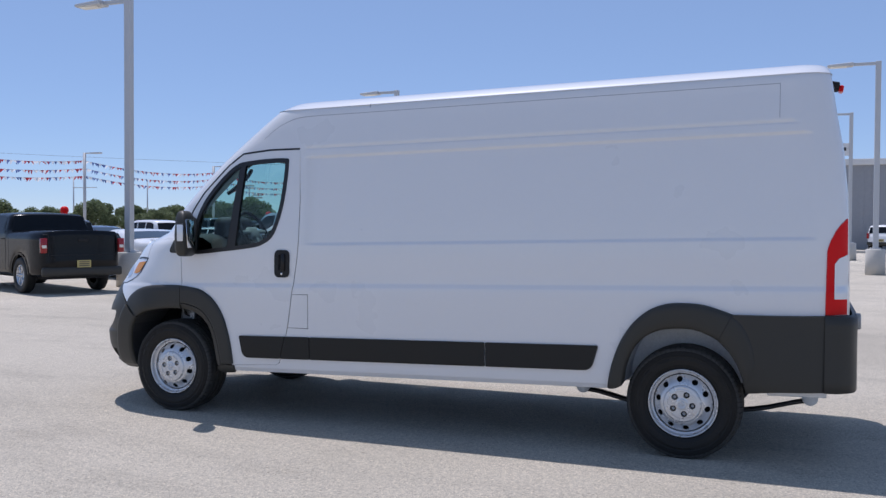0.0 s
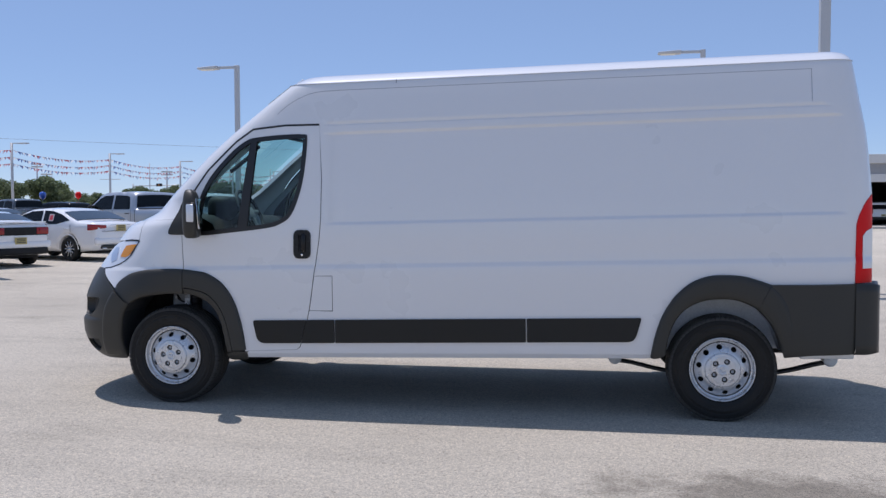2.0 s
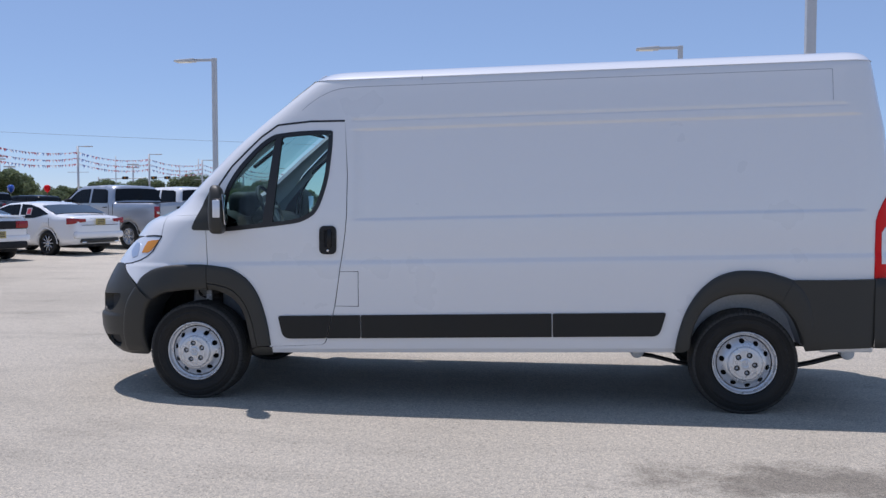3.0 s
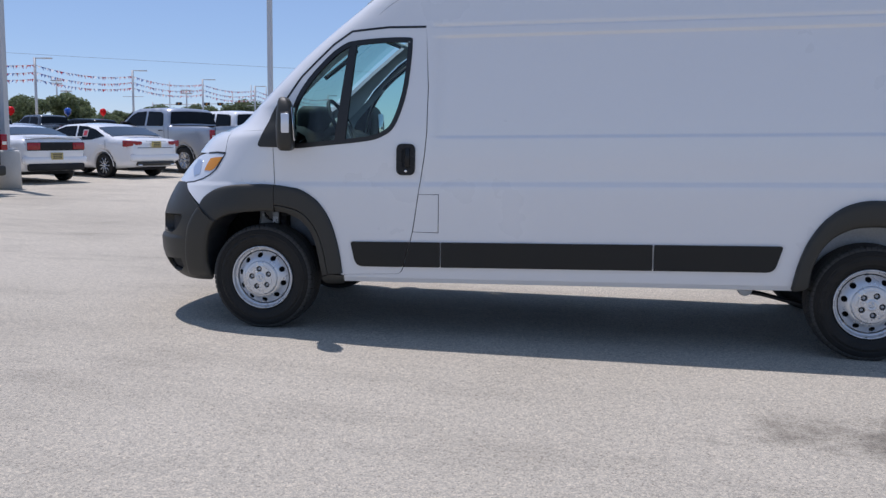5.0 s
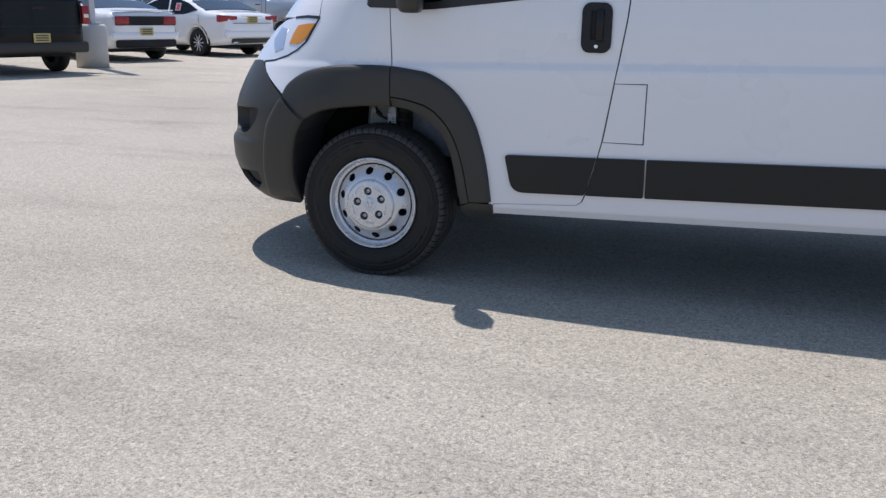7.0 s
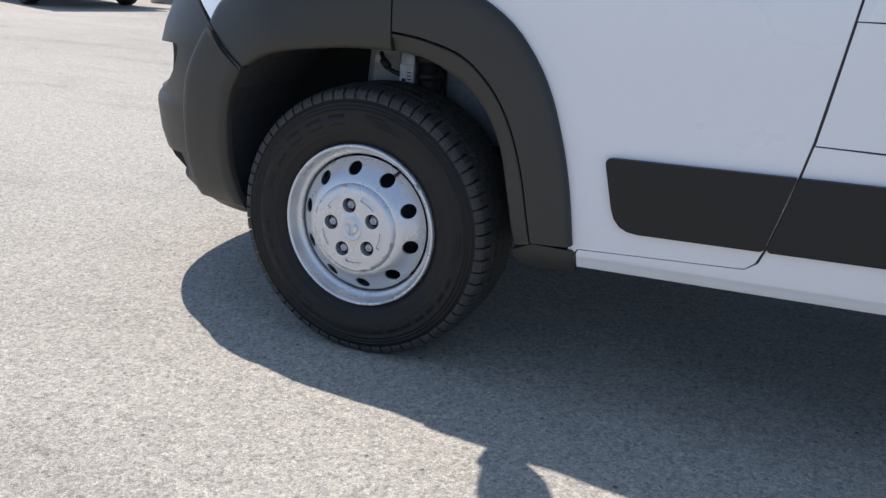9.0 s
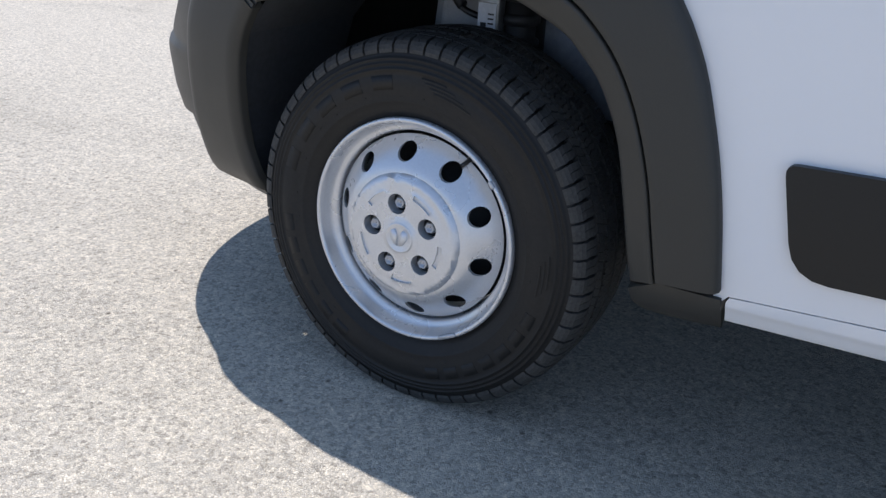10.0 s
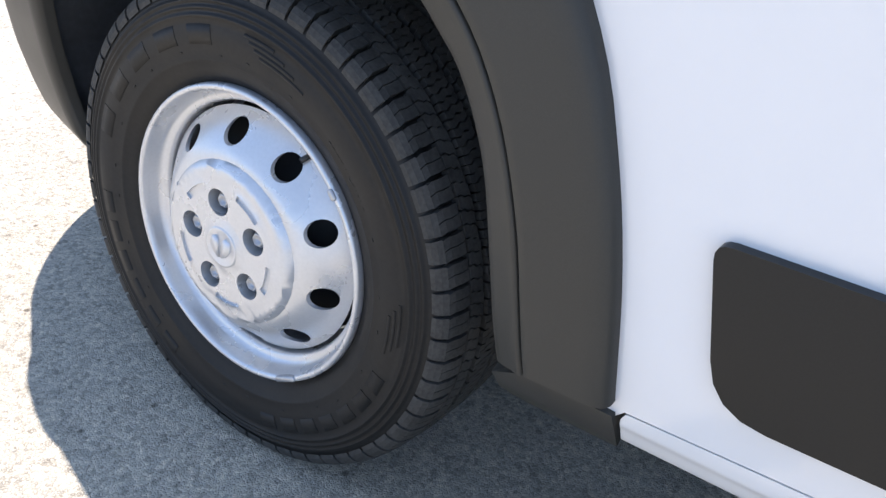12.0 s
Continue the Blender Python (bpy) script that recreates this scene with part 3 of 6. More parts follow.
seam_low = resample([p for p in F_SEAM], 28)
door_flare = part("door_flare", flare_bm(resample([p for p in do if p[1] > 0.418], 28), seam_low, lip=0.025, prof=OUTER), PLASTIC, door)
fl = after(F_IN, 0.1130)
lip_out = resample([(x - 0.0035, z - 0.005) for x, z in F_SEAM], 34)
lip_in = resample([p for p in fl if p[1] > 0.395], 34)
lip = part("arch_lip", flare_bm(lip_out, lip_in, bulge=0.020, prof=INNER), PLASTIC, van)
foot_loop = [(0.4985, 0.4125), (0.600, 0.4115), (0.603, 0.357), (0.55, 0.350), (0.495, 0.347), (0.468, 0.352), (0.4545, 0.366), (0.449, 0.392)]
foot = part_keep("arch_foot", panel_bm(foot_loop, off=0.009, thick=0.04, xs=0.03), PLASTIC, van)
far_side(foot)
far_side(lip)
far_side(door_flare, far_door)
R_OUT_L = R_OUT[:-1] + spline([(4.347, 0.955), (4.400, 0.905), (4.440, 0.835), (4.468, 0.745), (4.478, 0.655)], 6)
R_IN_L = R_IN[:-1] + spline([(4.270, 0.768), (4.322, 0.712), (4.362, 0.648), (4.392, 0.575), (4.412, 0.505)], 6)
rear_flare = part("rear_flare", flare_bm(R_OUT_L, R_IN_L, bulge=0.034), PLASTIC, van)
far_side(rear_flare)
k = min(range(len(R_OUT_L)), key=lambda i: abs(R_OUT_L[i][0] - 4.335))
o, i = R_OUT_L[k], R_IN_L[max(k - 4, 0)]
part("flare_seam", tube_bm([on(o[0] + (i[0] - o[0]) * u, o[1] + (i[1] - o[1]) * u, 0.004 + 0.034 * h) for u, h in ROUND], 0.0022, 6), SEAL_B, rear_flare)

rb_loop = [(4.345, 0.957), (4.60, 0.960), (4.874, 0.966), (4.872, 0.50), (4.60, 0.488), (4.424, 0.478), (4.405, 0.56), (4.355, 0.68), (4.285, 0.765), (4.30, 0.86)]
rb = part_keep("rear_quarter_trim", panel_bm(rb_loop, off=0.030, thick=0.06, xs=0.05), PLASTIC, van)
far_side(rb)
rows = []
for z in (0.485, 0.50, 0.56, 0.62, 0.75, 0.90, 0.955, 0.968):
    e = 0.03 if z in (0.485, 0.968) else 0.0
    rows.append([(4.878 + e * 0, 0.0 + e, z + 0.005), (4.95, 0.005 + e, z + 0.005), (5.02 - e, 0.035 + e, z + 0.005), (5.055 - e, 0.10 + e, z), (5.07 - e, 0.22 + e, z), (5.075 - e, 0.6, z), (5.075 - e, MID, z)])
rbump = part("rear_bumper", grid_bm(rows), PLASTIC, van)
far_side(rbump)


M_TOP, M_BOT = lambda x: 0.631 + 0.0245 * x, lambda x: 0.460 + 0.0255 * x


def mould(name, x0t, x1t, x1b, x0b, parent, radii=(0.004, 0.004, 0.004, 0.004)):
    """A length of moulding; the radii are those of its corners: front top, rear top, rear foot, front foot."""
    loop = []
    corners = [(x0t, M_TOP(x0t)), (x1t, M_TOP(x1t)), (x1b, M_BOT(x1b)), (x0b, M_BOT(x0b))]
    for k, c in enumerate(corners):
        p, q = Vector(corners[k - 1]), Vector(corners[(k + 1) % 4])
        c, r = Vector(c), radii[k]
        a, b = c + (p - c).normalized() * r, c + (q - c).normalized() * r
        for t in (0, 0.25, 0.5, 0.75, 1):
            w = (1 - t) ** 2 * a + 2 * t * (1 - t) * c + t * t * b
            loop.append(tuple(w))
    bm = panel_bm(loop, xs=0.10, off=0.014, thick=0.016, step=0.05)
    ob = part_keep(name, bm, MOULDING, parent)
    return ob


mould("side_moulding", 0.657, 1.0695, 1.0255, 0.695, door, (0.018, 0.004, 0.012, 0.055))
mould("side_moulding", 1.0735, 1.281, 1.283, 1.0300, van, (0.004, 0.008, 0.008, 0.012))
mould("side_moulding", 1.288, 2.680, 2.683, 1.290, van, (0.006, 0.008, 0.008, 0.006))
mould("side_moulding", 2.689, 3.484, 3.436, 2.691, van, (0.006, 0.018, 0.05, 0.006))

# tail lamp
tail_loop = [(4.886, 1.367), (4.905, 1.43), (4.935, 1.49), (4.968, 1.535), (4.998, 1.565), (4.999, 1.40), (4.999, 0.975), (4.879, 0.972)]
tail = part_keep("tail_lamp", panel_bm(tail_loop, off=0.006, thick=0.03, xs=0.03), RED, van, "red tail lamp with clear lower lens")
far_side(tail)
part_keep("reverse_lens", panel_bm([(4.926, 1.285), (4.950, 1.320), (4.997, 1.345), (4.997, 1.07), (4.926, 1.07)], off=0.010, thick=0.02, xs=0.03), CLEAR, tail, "clear reversing lens")



# black rubber seals behind the shut lines
def seal_strip(path, closed=False, w=0.010, depth=0.007):
    pts = dense(list(path), 0.04, closed)
    rows = []
    n = len(pts)
    for k in range(n):
        a, b = pts[max(k - 1, 0)], pts[min(k + 1, n - 1)]
        d = Vector((b[0] - a[0], b[1] - a[1])).normalized()
        p = pts[k]
        rows.append([on(p[0] - d.y * w, p[1] + d.x * w, -depth), on(p[0] + d.y * w, p[1] - d.x * w, -depth)])
    return grid_bm(rows)


part("door_seal", seal_strip([(x + 0.0025, z) for x, z in DOOR_CUT]), SEAL_B, van)
part("door_seal", seal_strip([(x - 0.002, z + 0.0025) for x, z in DOOR_TOP], w=0.0075, depth=-0.0006), SEAL_B, van)
part("door_seal", seal_strip([(0.098, 1.40), (0.098, 1.27), (0.111, 1.00)]), SEAL_B, van)
part("door_seal", seal_strip([(0.62, 0.414), (0.990, 0.4345)]), SEAL_B, van)
part("flap_seal", seal_strip([(CUT_X(0.981), 0.981), (1.2665, 0.982), (1.2665, 0.728), (CUT_X(0.727), 0.727)]), SEAL_B, van)
part("lamp_seam", seal_strip([(-0.2795, 1.233), (-0.3465, 1.120), (-0.40, 1.078), (-0.463, 1.048), (-0.55, 1.022), (-0.638, 1.011)], w=0.0045, depth=-0.0012), SEAL_B, headlamp)
part("bumper_seam", seal_strip([(-0.474, 0.864), (-0.405, 0.812), (-0.334, 0.759)], w=0.009, depth=0.004), SEAL_B, van)


def grow(loop, d):
    """The loop moved outwards by d."""
    n = len(loop)
    area = sum(loop[k][0] * loop[(k + 1) % n][1] - loop[(k + 1) % n][0] * loop[k][1] for k in range(n))
    sg = 1 if area > 0 else -1
    out = []
    for k in range(n):
        t = (Vector(loop[(k + 1) % n]) - Vector(loop[k - 1])).normalized()
        out.append((loop[k][0] + sg * t.y * d, loop[k][1] - sg * t.x * d))
    return out


# ---- door glass, seals, mirror, handle ----
SEAL = mat_nodes("black_window_seal", (0.012, 0.012, 0.013), 0.35)[0]
frame_n = part_keep("window_frame", panel_bm(grow(WIN, 0.012), [grow(WIN, -0.020)], xs=0.2, off=0.004, thick=0.02, step=0.05), SEAL, door)
far_side(frame_n, far_door)
bar = part_keep("division_bar", panel_bm([(0.630, 1.955), (0.684, 1.985), (0.612, 1.330), (0.535, 1.318)], xs=0.1, off=0.006, thick=0.03), SEAL, door)
far_side(bar, far_door)
pane = part_keep("window_glass", panel_bm(grow(WIN, -0.012), xs=0.1, off=-0.006, thick=0.004), GLASS, door, "green-tinted side window")
far_side(pane, far_door)
sail = part_keep("mirror_sail", panel_bm([(0.004, 1.281), (-0.012, 1.292), (-0.010, 1.312), (0.032, 1.400), (0.072, 1.495), (0.115, 1.565), (0.165, 1.600), (0.24, 1.55), (0.25, 1.280)], xs=0.05, off=0.010, thick=0.02), PLASTIC, door)
far_side(sail, far_door)


def mirror_parts(parent):
    zs = (1.262, 1.268, 1.285, 1.32, 1.37, 1.43, 1.50, 1.55, 1.59, 1.612, 1.618)
    shrink = (0.45, 0.72, 0.90, 0.98, 1.0, 1.0, 0.98, 0.95, 0.82, 0.55, 0.25)
    out_y = curve_fn([1.26, 1.33, 1.45, 1.55, 1.62], [-0.200, -0.222, -0.225, -0.210, -0.180])
    rear_x = curve_fn([1.26, 1.35, 1.45, 1.55, 1.62], [0.325, 0.327, 0.325, 0.315, 0.295])
    rows = []
    for z, k in zip(zs, shrink):
        y0, xr = out_y(z), rear_x(z)
        cy, hy = (y0 - 0.012) / 2, (-0.012 - y0) / 2 * (0.5 + 0.5 * k)
        bulge = 0.056 - 0.035 * min(1, max(0, (z - 1.44) / 0.15))
        row = []
        for i in range(28):
            a = 2 * math.pi * i / 28
            c, s = math.cos(a), math.sin(a)
            u, v = math.copysign(abs(c) ** 0.55, c), math.copysign(abs(s) ** 0.6, s)
            y = cy + hy * v
            hx = 0.053 * k
            q = max(0, (y - y0) / 0.19)
            row.append((xr - 0.053 + hx * u - (bulge * q ** 0.5 if u < 0 else 0.045 * q), y, z))
        rows.append(row)
    bm = grid_bm(rows, None, True)
    bm.faces.new([bm.verts.new(p) for p in rows[0]])
    bm.faces.new([bm.verts.new(p) for p in rows[-1]])
    h = part("mirror_housing", bm, PLASTIC, parent, "black door mirror with clear side lamp")
    g = box_bm(0.006, 0.12, 0.22, pose(0.311, -0.140, 1.44, 0, -4, 9), 0.002, 1)
    part("mirror_glass", g, CHROME, h, "mirror glass")
    part("side_lamp", box_bm(0.058, 0.02, 0.13, pose(0.275, -0.217, 1.445), 0.008), CLEAR, h, "clear side lamp")
    part("lamp_bezel", box_bm(0.070, 0.012, 0.145, pose(0.275, -0.216, 1.445), 0.005), SEAL, h)
    part("mirror_arm", box_bm(0.09, 0.12, 0.10, pose(0.200, -0.020, 1.325), 0.02), PLASTIC, h)
    part("mirror_arm", box_bm(0.06, 0.12, 0.04, pose(0.180, -0.020, 1.42), 0.016), PLASTIC, h)
    return h


mirror = mirror_parts(door)
mh = far_side(mirror, far_door)
for c in mirror.children:
    k = new(c.name.split(".")[0], c.data)
    k.parent = mh

HANDLE = noisy("gloss_black_plastic", (0.010, 0.010, 0.011), 0.3, scale=6, fine=90, vary=0.2, spec=0.3)
bezel_loop = []
for cx, cz, a0 in ((1.067, 1.279, 0), (1.010, 1.279, 90), (1.010, 1.149, 180), (1.067, 1.149, 270)):
    for k in range(5):
        a = radians(a0 + 22.5 * k)
        bezel_loop.append((cx + 0.036 * math.cos(a), cz + 0.040 * math.sin(a)))
handle = part_keep("door_handle", panel_bm(bezel_loop, [[(1.065, 1.285), (1.012, 1.285), (1.012, 1.165), (1.065, 1.165)]], xs=0.03, off=0.010, thick=0.016), HANDLE, door, "black recessed door handle")
part_keep("handle_recess", panel_bm([(1.068, 1.288), (1.009, 1.288), (1.009, 1.162), (1.068, 1.162)], off=0.003, thick=0.001, xs=0.05), DARK, handle)
p0 = on(1.052, 1.225)
part("handle_grip", box_bm(0.034, 0.022, 0.135, pose(p0.x, p0.y - 0.012, p0.z), 0.009), HANDLE, handle)
p0 = on(1.040, 1.137)
part("key_lock", revolve_bm([(0.009, 0.0), (0.009, -0.003), (0.006, -0.004), (0.001, -0.003)], 14), CHROME, handle).matrix_basis = pose(p0.x, p0.y - 0.011, p0.z)

# ---- cab inside ----
inner_door = part_keep("door_lining", panel_bm(door_loop, [grow(WIN, 0.004)], xs=0.15, off=-0.055, thick=0.01), TRIM, door)
far_side(inner_door, far_door)
pil_trim = [(0.945, 2.19), (0.787, 2.13), (0.52, 1.955), (0.352, 1.80), (0.13, 1.56), (-0.10, 1.345), (0.02, 1.345), (0.13, 1.47), (0.245, 1.60), (0.38, 1.735), (0.50, 1.85), (0.62, 1.945), (0.74, 2.02), (0.95, 2.08)]
trim_p = part_keep("pillar_lining", panel_bm(pil_trim, xs=0.08, off=-0.060, thick=0.015), GREY_TRIM, van)
far_side(trim_p)
g = tube_bm(spline([(0.42, 0.20, 1.76), (0.46, 0.235, 1.80), (0.56, 0.245, 1.88), (0.62, 0.225, 1.935), (0.64, 0.20, 1.94)], 4), 0.016, 8)
grab = part("grab_handle", g, TRIM, van)
far_side(grab)
part("roof_lining", box_bm(1.6, 1.55, 0.03, pose(1.75, MID, 2.17), 0.01), GREY_TRIM, van, smooth=False)
for yy in (0.55, 1.45):
    part("sun_visor", box_bm(0.20, 0.42, 0.02, pose(0.74, yy, 2.06, 0, 28, 0), 0.008), GREY_TRIM, van)
part("cab_bulkhead", box_bm(0.03, 1.75, 1.75, pose(2.1, MID, 1.32)), TRIM, van, smooth=False)
rows = []
for x, z in ((0.40, 0.55), (0.38, 0.95), (0.34, 1.22), (0.28, 1.36), (0.20, 1.405), (0.05, 1.415), (-0.12, 1.375), (-0.28, 1.30), (-0.35, 0.90)):
    w = 0.86 if x > -0.1 else 0.62
    rows.append([(x + 0.05 * (u * u - 1) * -1 * 0, MID + w * u, z + (0.02 if abs(u + 0.5) < 0.3 and 1.2 < z else 0)) for u in (-1, -0.75, -0.5, -0.25, 0, 0.25, 0.5, 0.75, 1)])
dash = part("dashboard", grid_bm(rows), TRIM, van, "dark grey dashboard")
part("instrument_hood", box_bm(0.20, 0.34, 0.20, pose(0.225, 0.56, 1.475), 0.06, 3), TRIM, dash)
for k in range(3):
    part("air_vent", box_bm(0.03, 0.10, 0.06, pose(0.335, 0.85 + 0.13 * k, 1.26, 0, -25, 0), 0.012), SEAL, dash)
part("centre_screen", box_bm(0.02, 0.22, 0.14, pose(0.32, 1.0, 1.36, 0, -18, 0), 0.008), SEAL, dash)
ring = bmesh.new()
rows = []
for k in range(32):
    a = 2 * math.pi * k / 32
    row = []
    for q in range(8):
        b = 2 * math.pi * q / 8
        rr = 0.185 + 0.015 * math.cos(b)
        row.append((0.015 * math.sin(b), rr * math.cos(a), rr * math.sin(a)))
    rows.append(row)
grid_bm(rows + [rows[0]], ring, True)
bmesh.ops.remove_doubles(ring, verts=ring.verts, dist=0.0005)
wheel_pose = pose(0.43, 0.56, 1.45, 0, -28, 0)
sw = part("steering_wheel", ring, TRIM, van, "dark steering wheel")
sw.matrix_basis = wheel_pose
bm = box_bm(0.04, 0.15, 0.12, pose(-0.01, 0, -0.01), 0.02)
for a in (0, 180, 270):
    join_bm(bm, box_bm(0.02, 0.12, 0.03, Matrix.Rotation(radians(a), 4, "X") @ pose(0, 0.11, 0), 0.006))
part("spokes", bm, GREY_TRIM, sw)
part("steering_column", tube_bm([(0.0, 0, 0), (-0.35, 0, -0.02)], 0.05, 10), TRIM, sw)

# ---- underneath: floor, wheel wells, springs ----
part("underbody", box_bm(5.3, 1.30, 0.12, pose(2.25, MID, 0.50)), DARK, van, smooth=False)
part("sill_floor", box_bm(2.9, 0.36, 0.06, pose(2.13, 0.22, 0.45, 0, -1.26, 0)), DARK, van, smooth=False)
part("front_bay", box_bm(0.76, 1.25, 0.50, pose(-0.38, MID, 0.70)), DARK, van, smooth=False)
part("radiator_support", box_bm(0.36, 0.75, 0.06, pose(-0.785, MID, 0.73), 0.01), DARK, van, smooth=False)
# Hidden box in the nose, added to keep sun off the ground below.
part("bonnet_slam_panel", box_bm(0.33, 1.38, 0.07, pose(-0.60, MID, 0.895), 0.01), DARK, van, smooth=False)
# Unseen dark sheet through the whole body, added to block light.
part("cab_floor", box_bm(5.0, 1.86, 0.02, pose(2.28, MID, 0.985, 0, -1.26, 0)), DARK, van, smooth=False)


def well(path, mat, depth, name):
    rows = [[(x, max(0.035, on(x, z).y + 0.012), z), (x, depth, z)] for x, z in path]
    bm = grid_bm(rows)
    bm.faces.new([bm.verts.new((x, depth, z)) for x, z in path])
    ob = part(name, bm, mat, van, smooth=False)
    far_side(ob)
    return ob


front_path = [(-0.425, 0.345), (-0.437, 0.42), (-0.436, 0.52), (-0.417, 0.62), (-0.395, 0.69)] + [(x, z + 0.012) for x, z in F_IN[::3]] + [(0.47, 0.360)]
LINER = noisy("wheel_liner_felt", (0.045, 0.048, 0.053), 0.6, scale=5, fine=80, vary=0.3)
well(front_path, LINER, 0.40, "wheel_liner")
# Same liner behind the wheel: sky light painted in as paler blue-grey.
LINER_LIT = noisy("grey_liner_felt", (0.24, 0.265, 0.30), 0.6, scale=5, fine=80, vary=0.25)
lit_path = [(x - 0.004, z - 0.004) for x, z in front_path if x > 0.085]
bm = grid_bm([[(x, max(0.05, on(x, z).y + 0.03), z), (x, 0.394, z)] for x, z in lit_path])
bm.faces.new([bm.verts.new((x, 0.394, z)) for x, z in lit_path + [(0.085, 0.36)]])
far_side(part("felt_panel", bm, LINER_LIT, van, "rear part of the felt wheel liner, coloured paler for sky light", smooth=False))
rear_path = [(3.62, 0.45)] + [(x, z + 0.012) for x, z in R_IN[::3]] + [(4.30, 0.75), (4.37, 0.67), (4.44, 0.48)]
well(rear_path, PRIMER, 0.33, "wheel_well")
METAL = noisy("raw_steel", (0.30, 0.31, 0.32), 0.45, metal=0.8, scale=9, fine=80, vary=0.2)
METAL_CLIP = noisy("pale_clip", (0.5, 0.5, 0.48), 0.5, scale=9, fine=80, vary=0.2)
AXLE = noisy("black_axle_paint", (0.015, 0.015, 0.016), 0.5, scale=9, fine=80, vary=0.3)
bm = tube_bm([(0.055, 0.33, 0.45), (0.06, 0.33, 0.84)], 0.034, 14)
for zz in (0.70, 0.745, 0.79):
    q = revolve_bm([(0.034, zz - 0.012), (0.042, zz - 0.006), (0.042, zz + 0.006), (0.034, zz + 0.012)], 14, "z")
    bmesh.ops.translate(q, vec=(0.058, 0.33, 0), verts=q.verts)
    join_bm(bm, q)
strut = part("suspension_strut", bm, AXLE, van, "black spring strut with labelled bracket")
far_side(strut)
part("strut_bracket", box_bm(0.048, 0.03, 0.11, pose(0.017, 0.288, 0.758), 0.006), METAL, strut, "bare metal bracket")
part("strut_label", box_bm(0.040, 0.003, 0.068, pose(0.017, 0.2705, 0.742), 0.001), noisy("paper_label", (0.62, 0.64, 0.67), 0.7, scale=20, fine=90, vary=0.2), strut, "white paper label", smooth=False)
bm = box_bm(0.012, 0.001, 0.012, pose(0.010, 0.2685, 0.732))
for k in range(4):
    join_bm(bm, box_bm(0.012, 0.001, 0.003, pose(0.026, 0.2685, 0.728 + 0.009 * k)))
part("label_bars", bm, SEAL, strut, smooth=False)
part("inner_panel", box_bm(0.17, 0.008, 0.19, pose(-0.035, 0.33, 0.765, 0, 6, 0), 0.02), GREY_TRIM, van, "grey painted inner wing panel", smooth=False)
part("clip", box_bm(0.018, 0.012, 0.022, pose(-0.085, 0.300, 0.782, 0, 20, 0), 0.003), METAL_CLIP, van)
hose = part("brake_hose", tube_bm(spline([(-0.075, 0.295, 0.80), (-0.055, 0.28, 0.772), (-0.035, 0.275, 0.757), (-0.012, 0.28, 0.748), (0.02, 0.30, 0.735), (0.04, 0.31, 0.68)], 5), 0.0065, 8), SEAL, van)
part("hose_union", tube_bm([(-0.062, 0.280, 0.782), (-0.040, 0.273, 0.764)], 0.011, 8), AXLE, hose)
part("axle_beam", tube_bm([(4.035, 0.25, 0.34), (4.035, 1.80, 0.34)], 0.055, 12), AXLE, van)
for yy in (0.36, 1.69):
    s = part("leaf_spring", grid_bm([[(x, yy - 0.035, z), (x, yy + 0.035, z), (x, yy + 0.035, z - 0.022), (x, yy - 0.035, z - 0.022)] for x, z in
                                     spline([(3.30, 0.372), (3.42, 0.362), (3.68, 0.305), (4.03, 0.275), (4.45, 0.315), (4.70, 0.378), (4.80, 0.398)], 3)], None, True), AXLE, van)
    for xx, zz in ((3.31, 0.385), (4.80, 0.405)):
        part("spring_bracket", revolve_bm([(0.001, -0.05), (0.045, -0.05), (0.05, -0.03), (0.05, 0.03), (0.045, 0.05), (0.001, 0.05)], 16), PRIMER, van).matrix_basis = pose(xx, yy, zz)
part("rear_crossmember", box_bm(0.35, 1.9, 0.05, pose(4.72, MID, 0.475, 0, -1.26, 0), 0.01), WHITE, van, smooth=False)
part("cross_brace", box_bm(0.06, 1.1, 0.05, pose(4.33, MID, 0.56), 0.01), AXLE, van, smooth=False)
# rear lamp over the doors and the latch
bl = part("high_brake_lamp", box_bm(0.06, 0.16, 0.05, pose(4.925, 0.62, 2.450, 0, 12, 0), 0.012, 3), DARK, van)
part("brake_lens", box_bm(0.03, 0.13, 0.04, pose(4.965, 0.62, 2.430, 0, 12, 0), 0.01), RED, bl, "red brake lens")
part("door_latch", box_bm(0.035, 0.06, 0.10, pose(5.075, 0.30, 0.92), 0.01), METAL, van)
# clearance lamp over the windscreen
lamp = part("roof_marker_lamp", box_bm(0.075, 0.10, 0.030, pose(0.915, 0.43, 2.440, 0, -32, 0), 0.008, 3), CLEAR, van, "clear roof marker lamp")
far_side(lamp)
# roof seam upright at the rear
SEAM = noisy("seam_sealer", (0.30, 0.31, 0.34), 0.6, scale=4, fine=60, vary=0.15)
part("roof_seam", grid_bm([[on(1.72, z, 0.0015), on(1.726, z, 0.0015)] for z in (2.39, 2.405, 2.42)]), SEAM, van)
part("roof_seam", grid_bm([[skin(1.60 + 0.05 * k, z, 0.0012) for z in (2.3150, 2.3185)] for k in range(61)]), SEAM, van)
part("roof_seam", grid_bm([[on(x, z - 0.0018, 0.0012), on(x, z + 0.0018, 0.0012)] for x, z in spline([(1.60, 2.352), (1.25, 2.344), (1.10, 2.330), (0.99, 2.290), (0.90, 2.235), (0.83, 2.175)], 8)]), SEAM, van)
part("roof_seam", grid_bm([[skin(x, 2.315 - 0.02 * k, 0.0012) for x in (4.598, 4.601)] for k in range(12)]), SEAM, van)

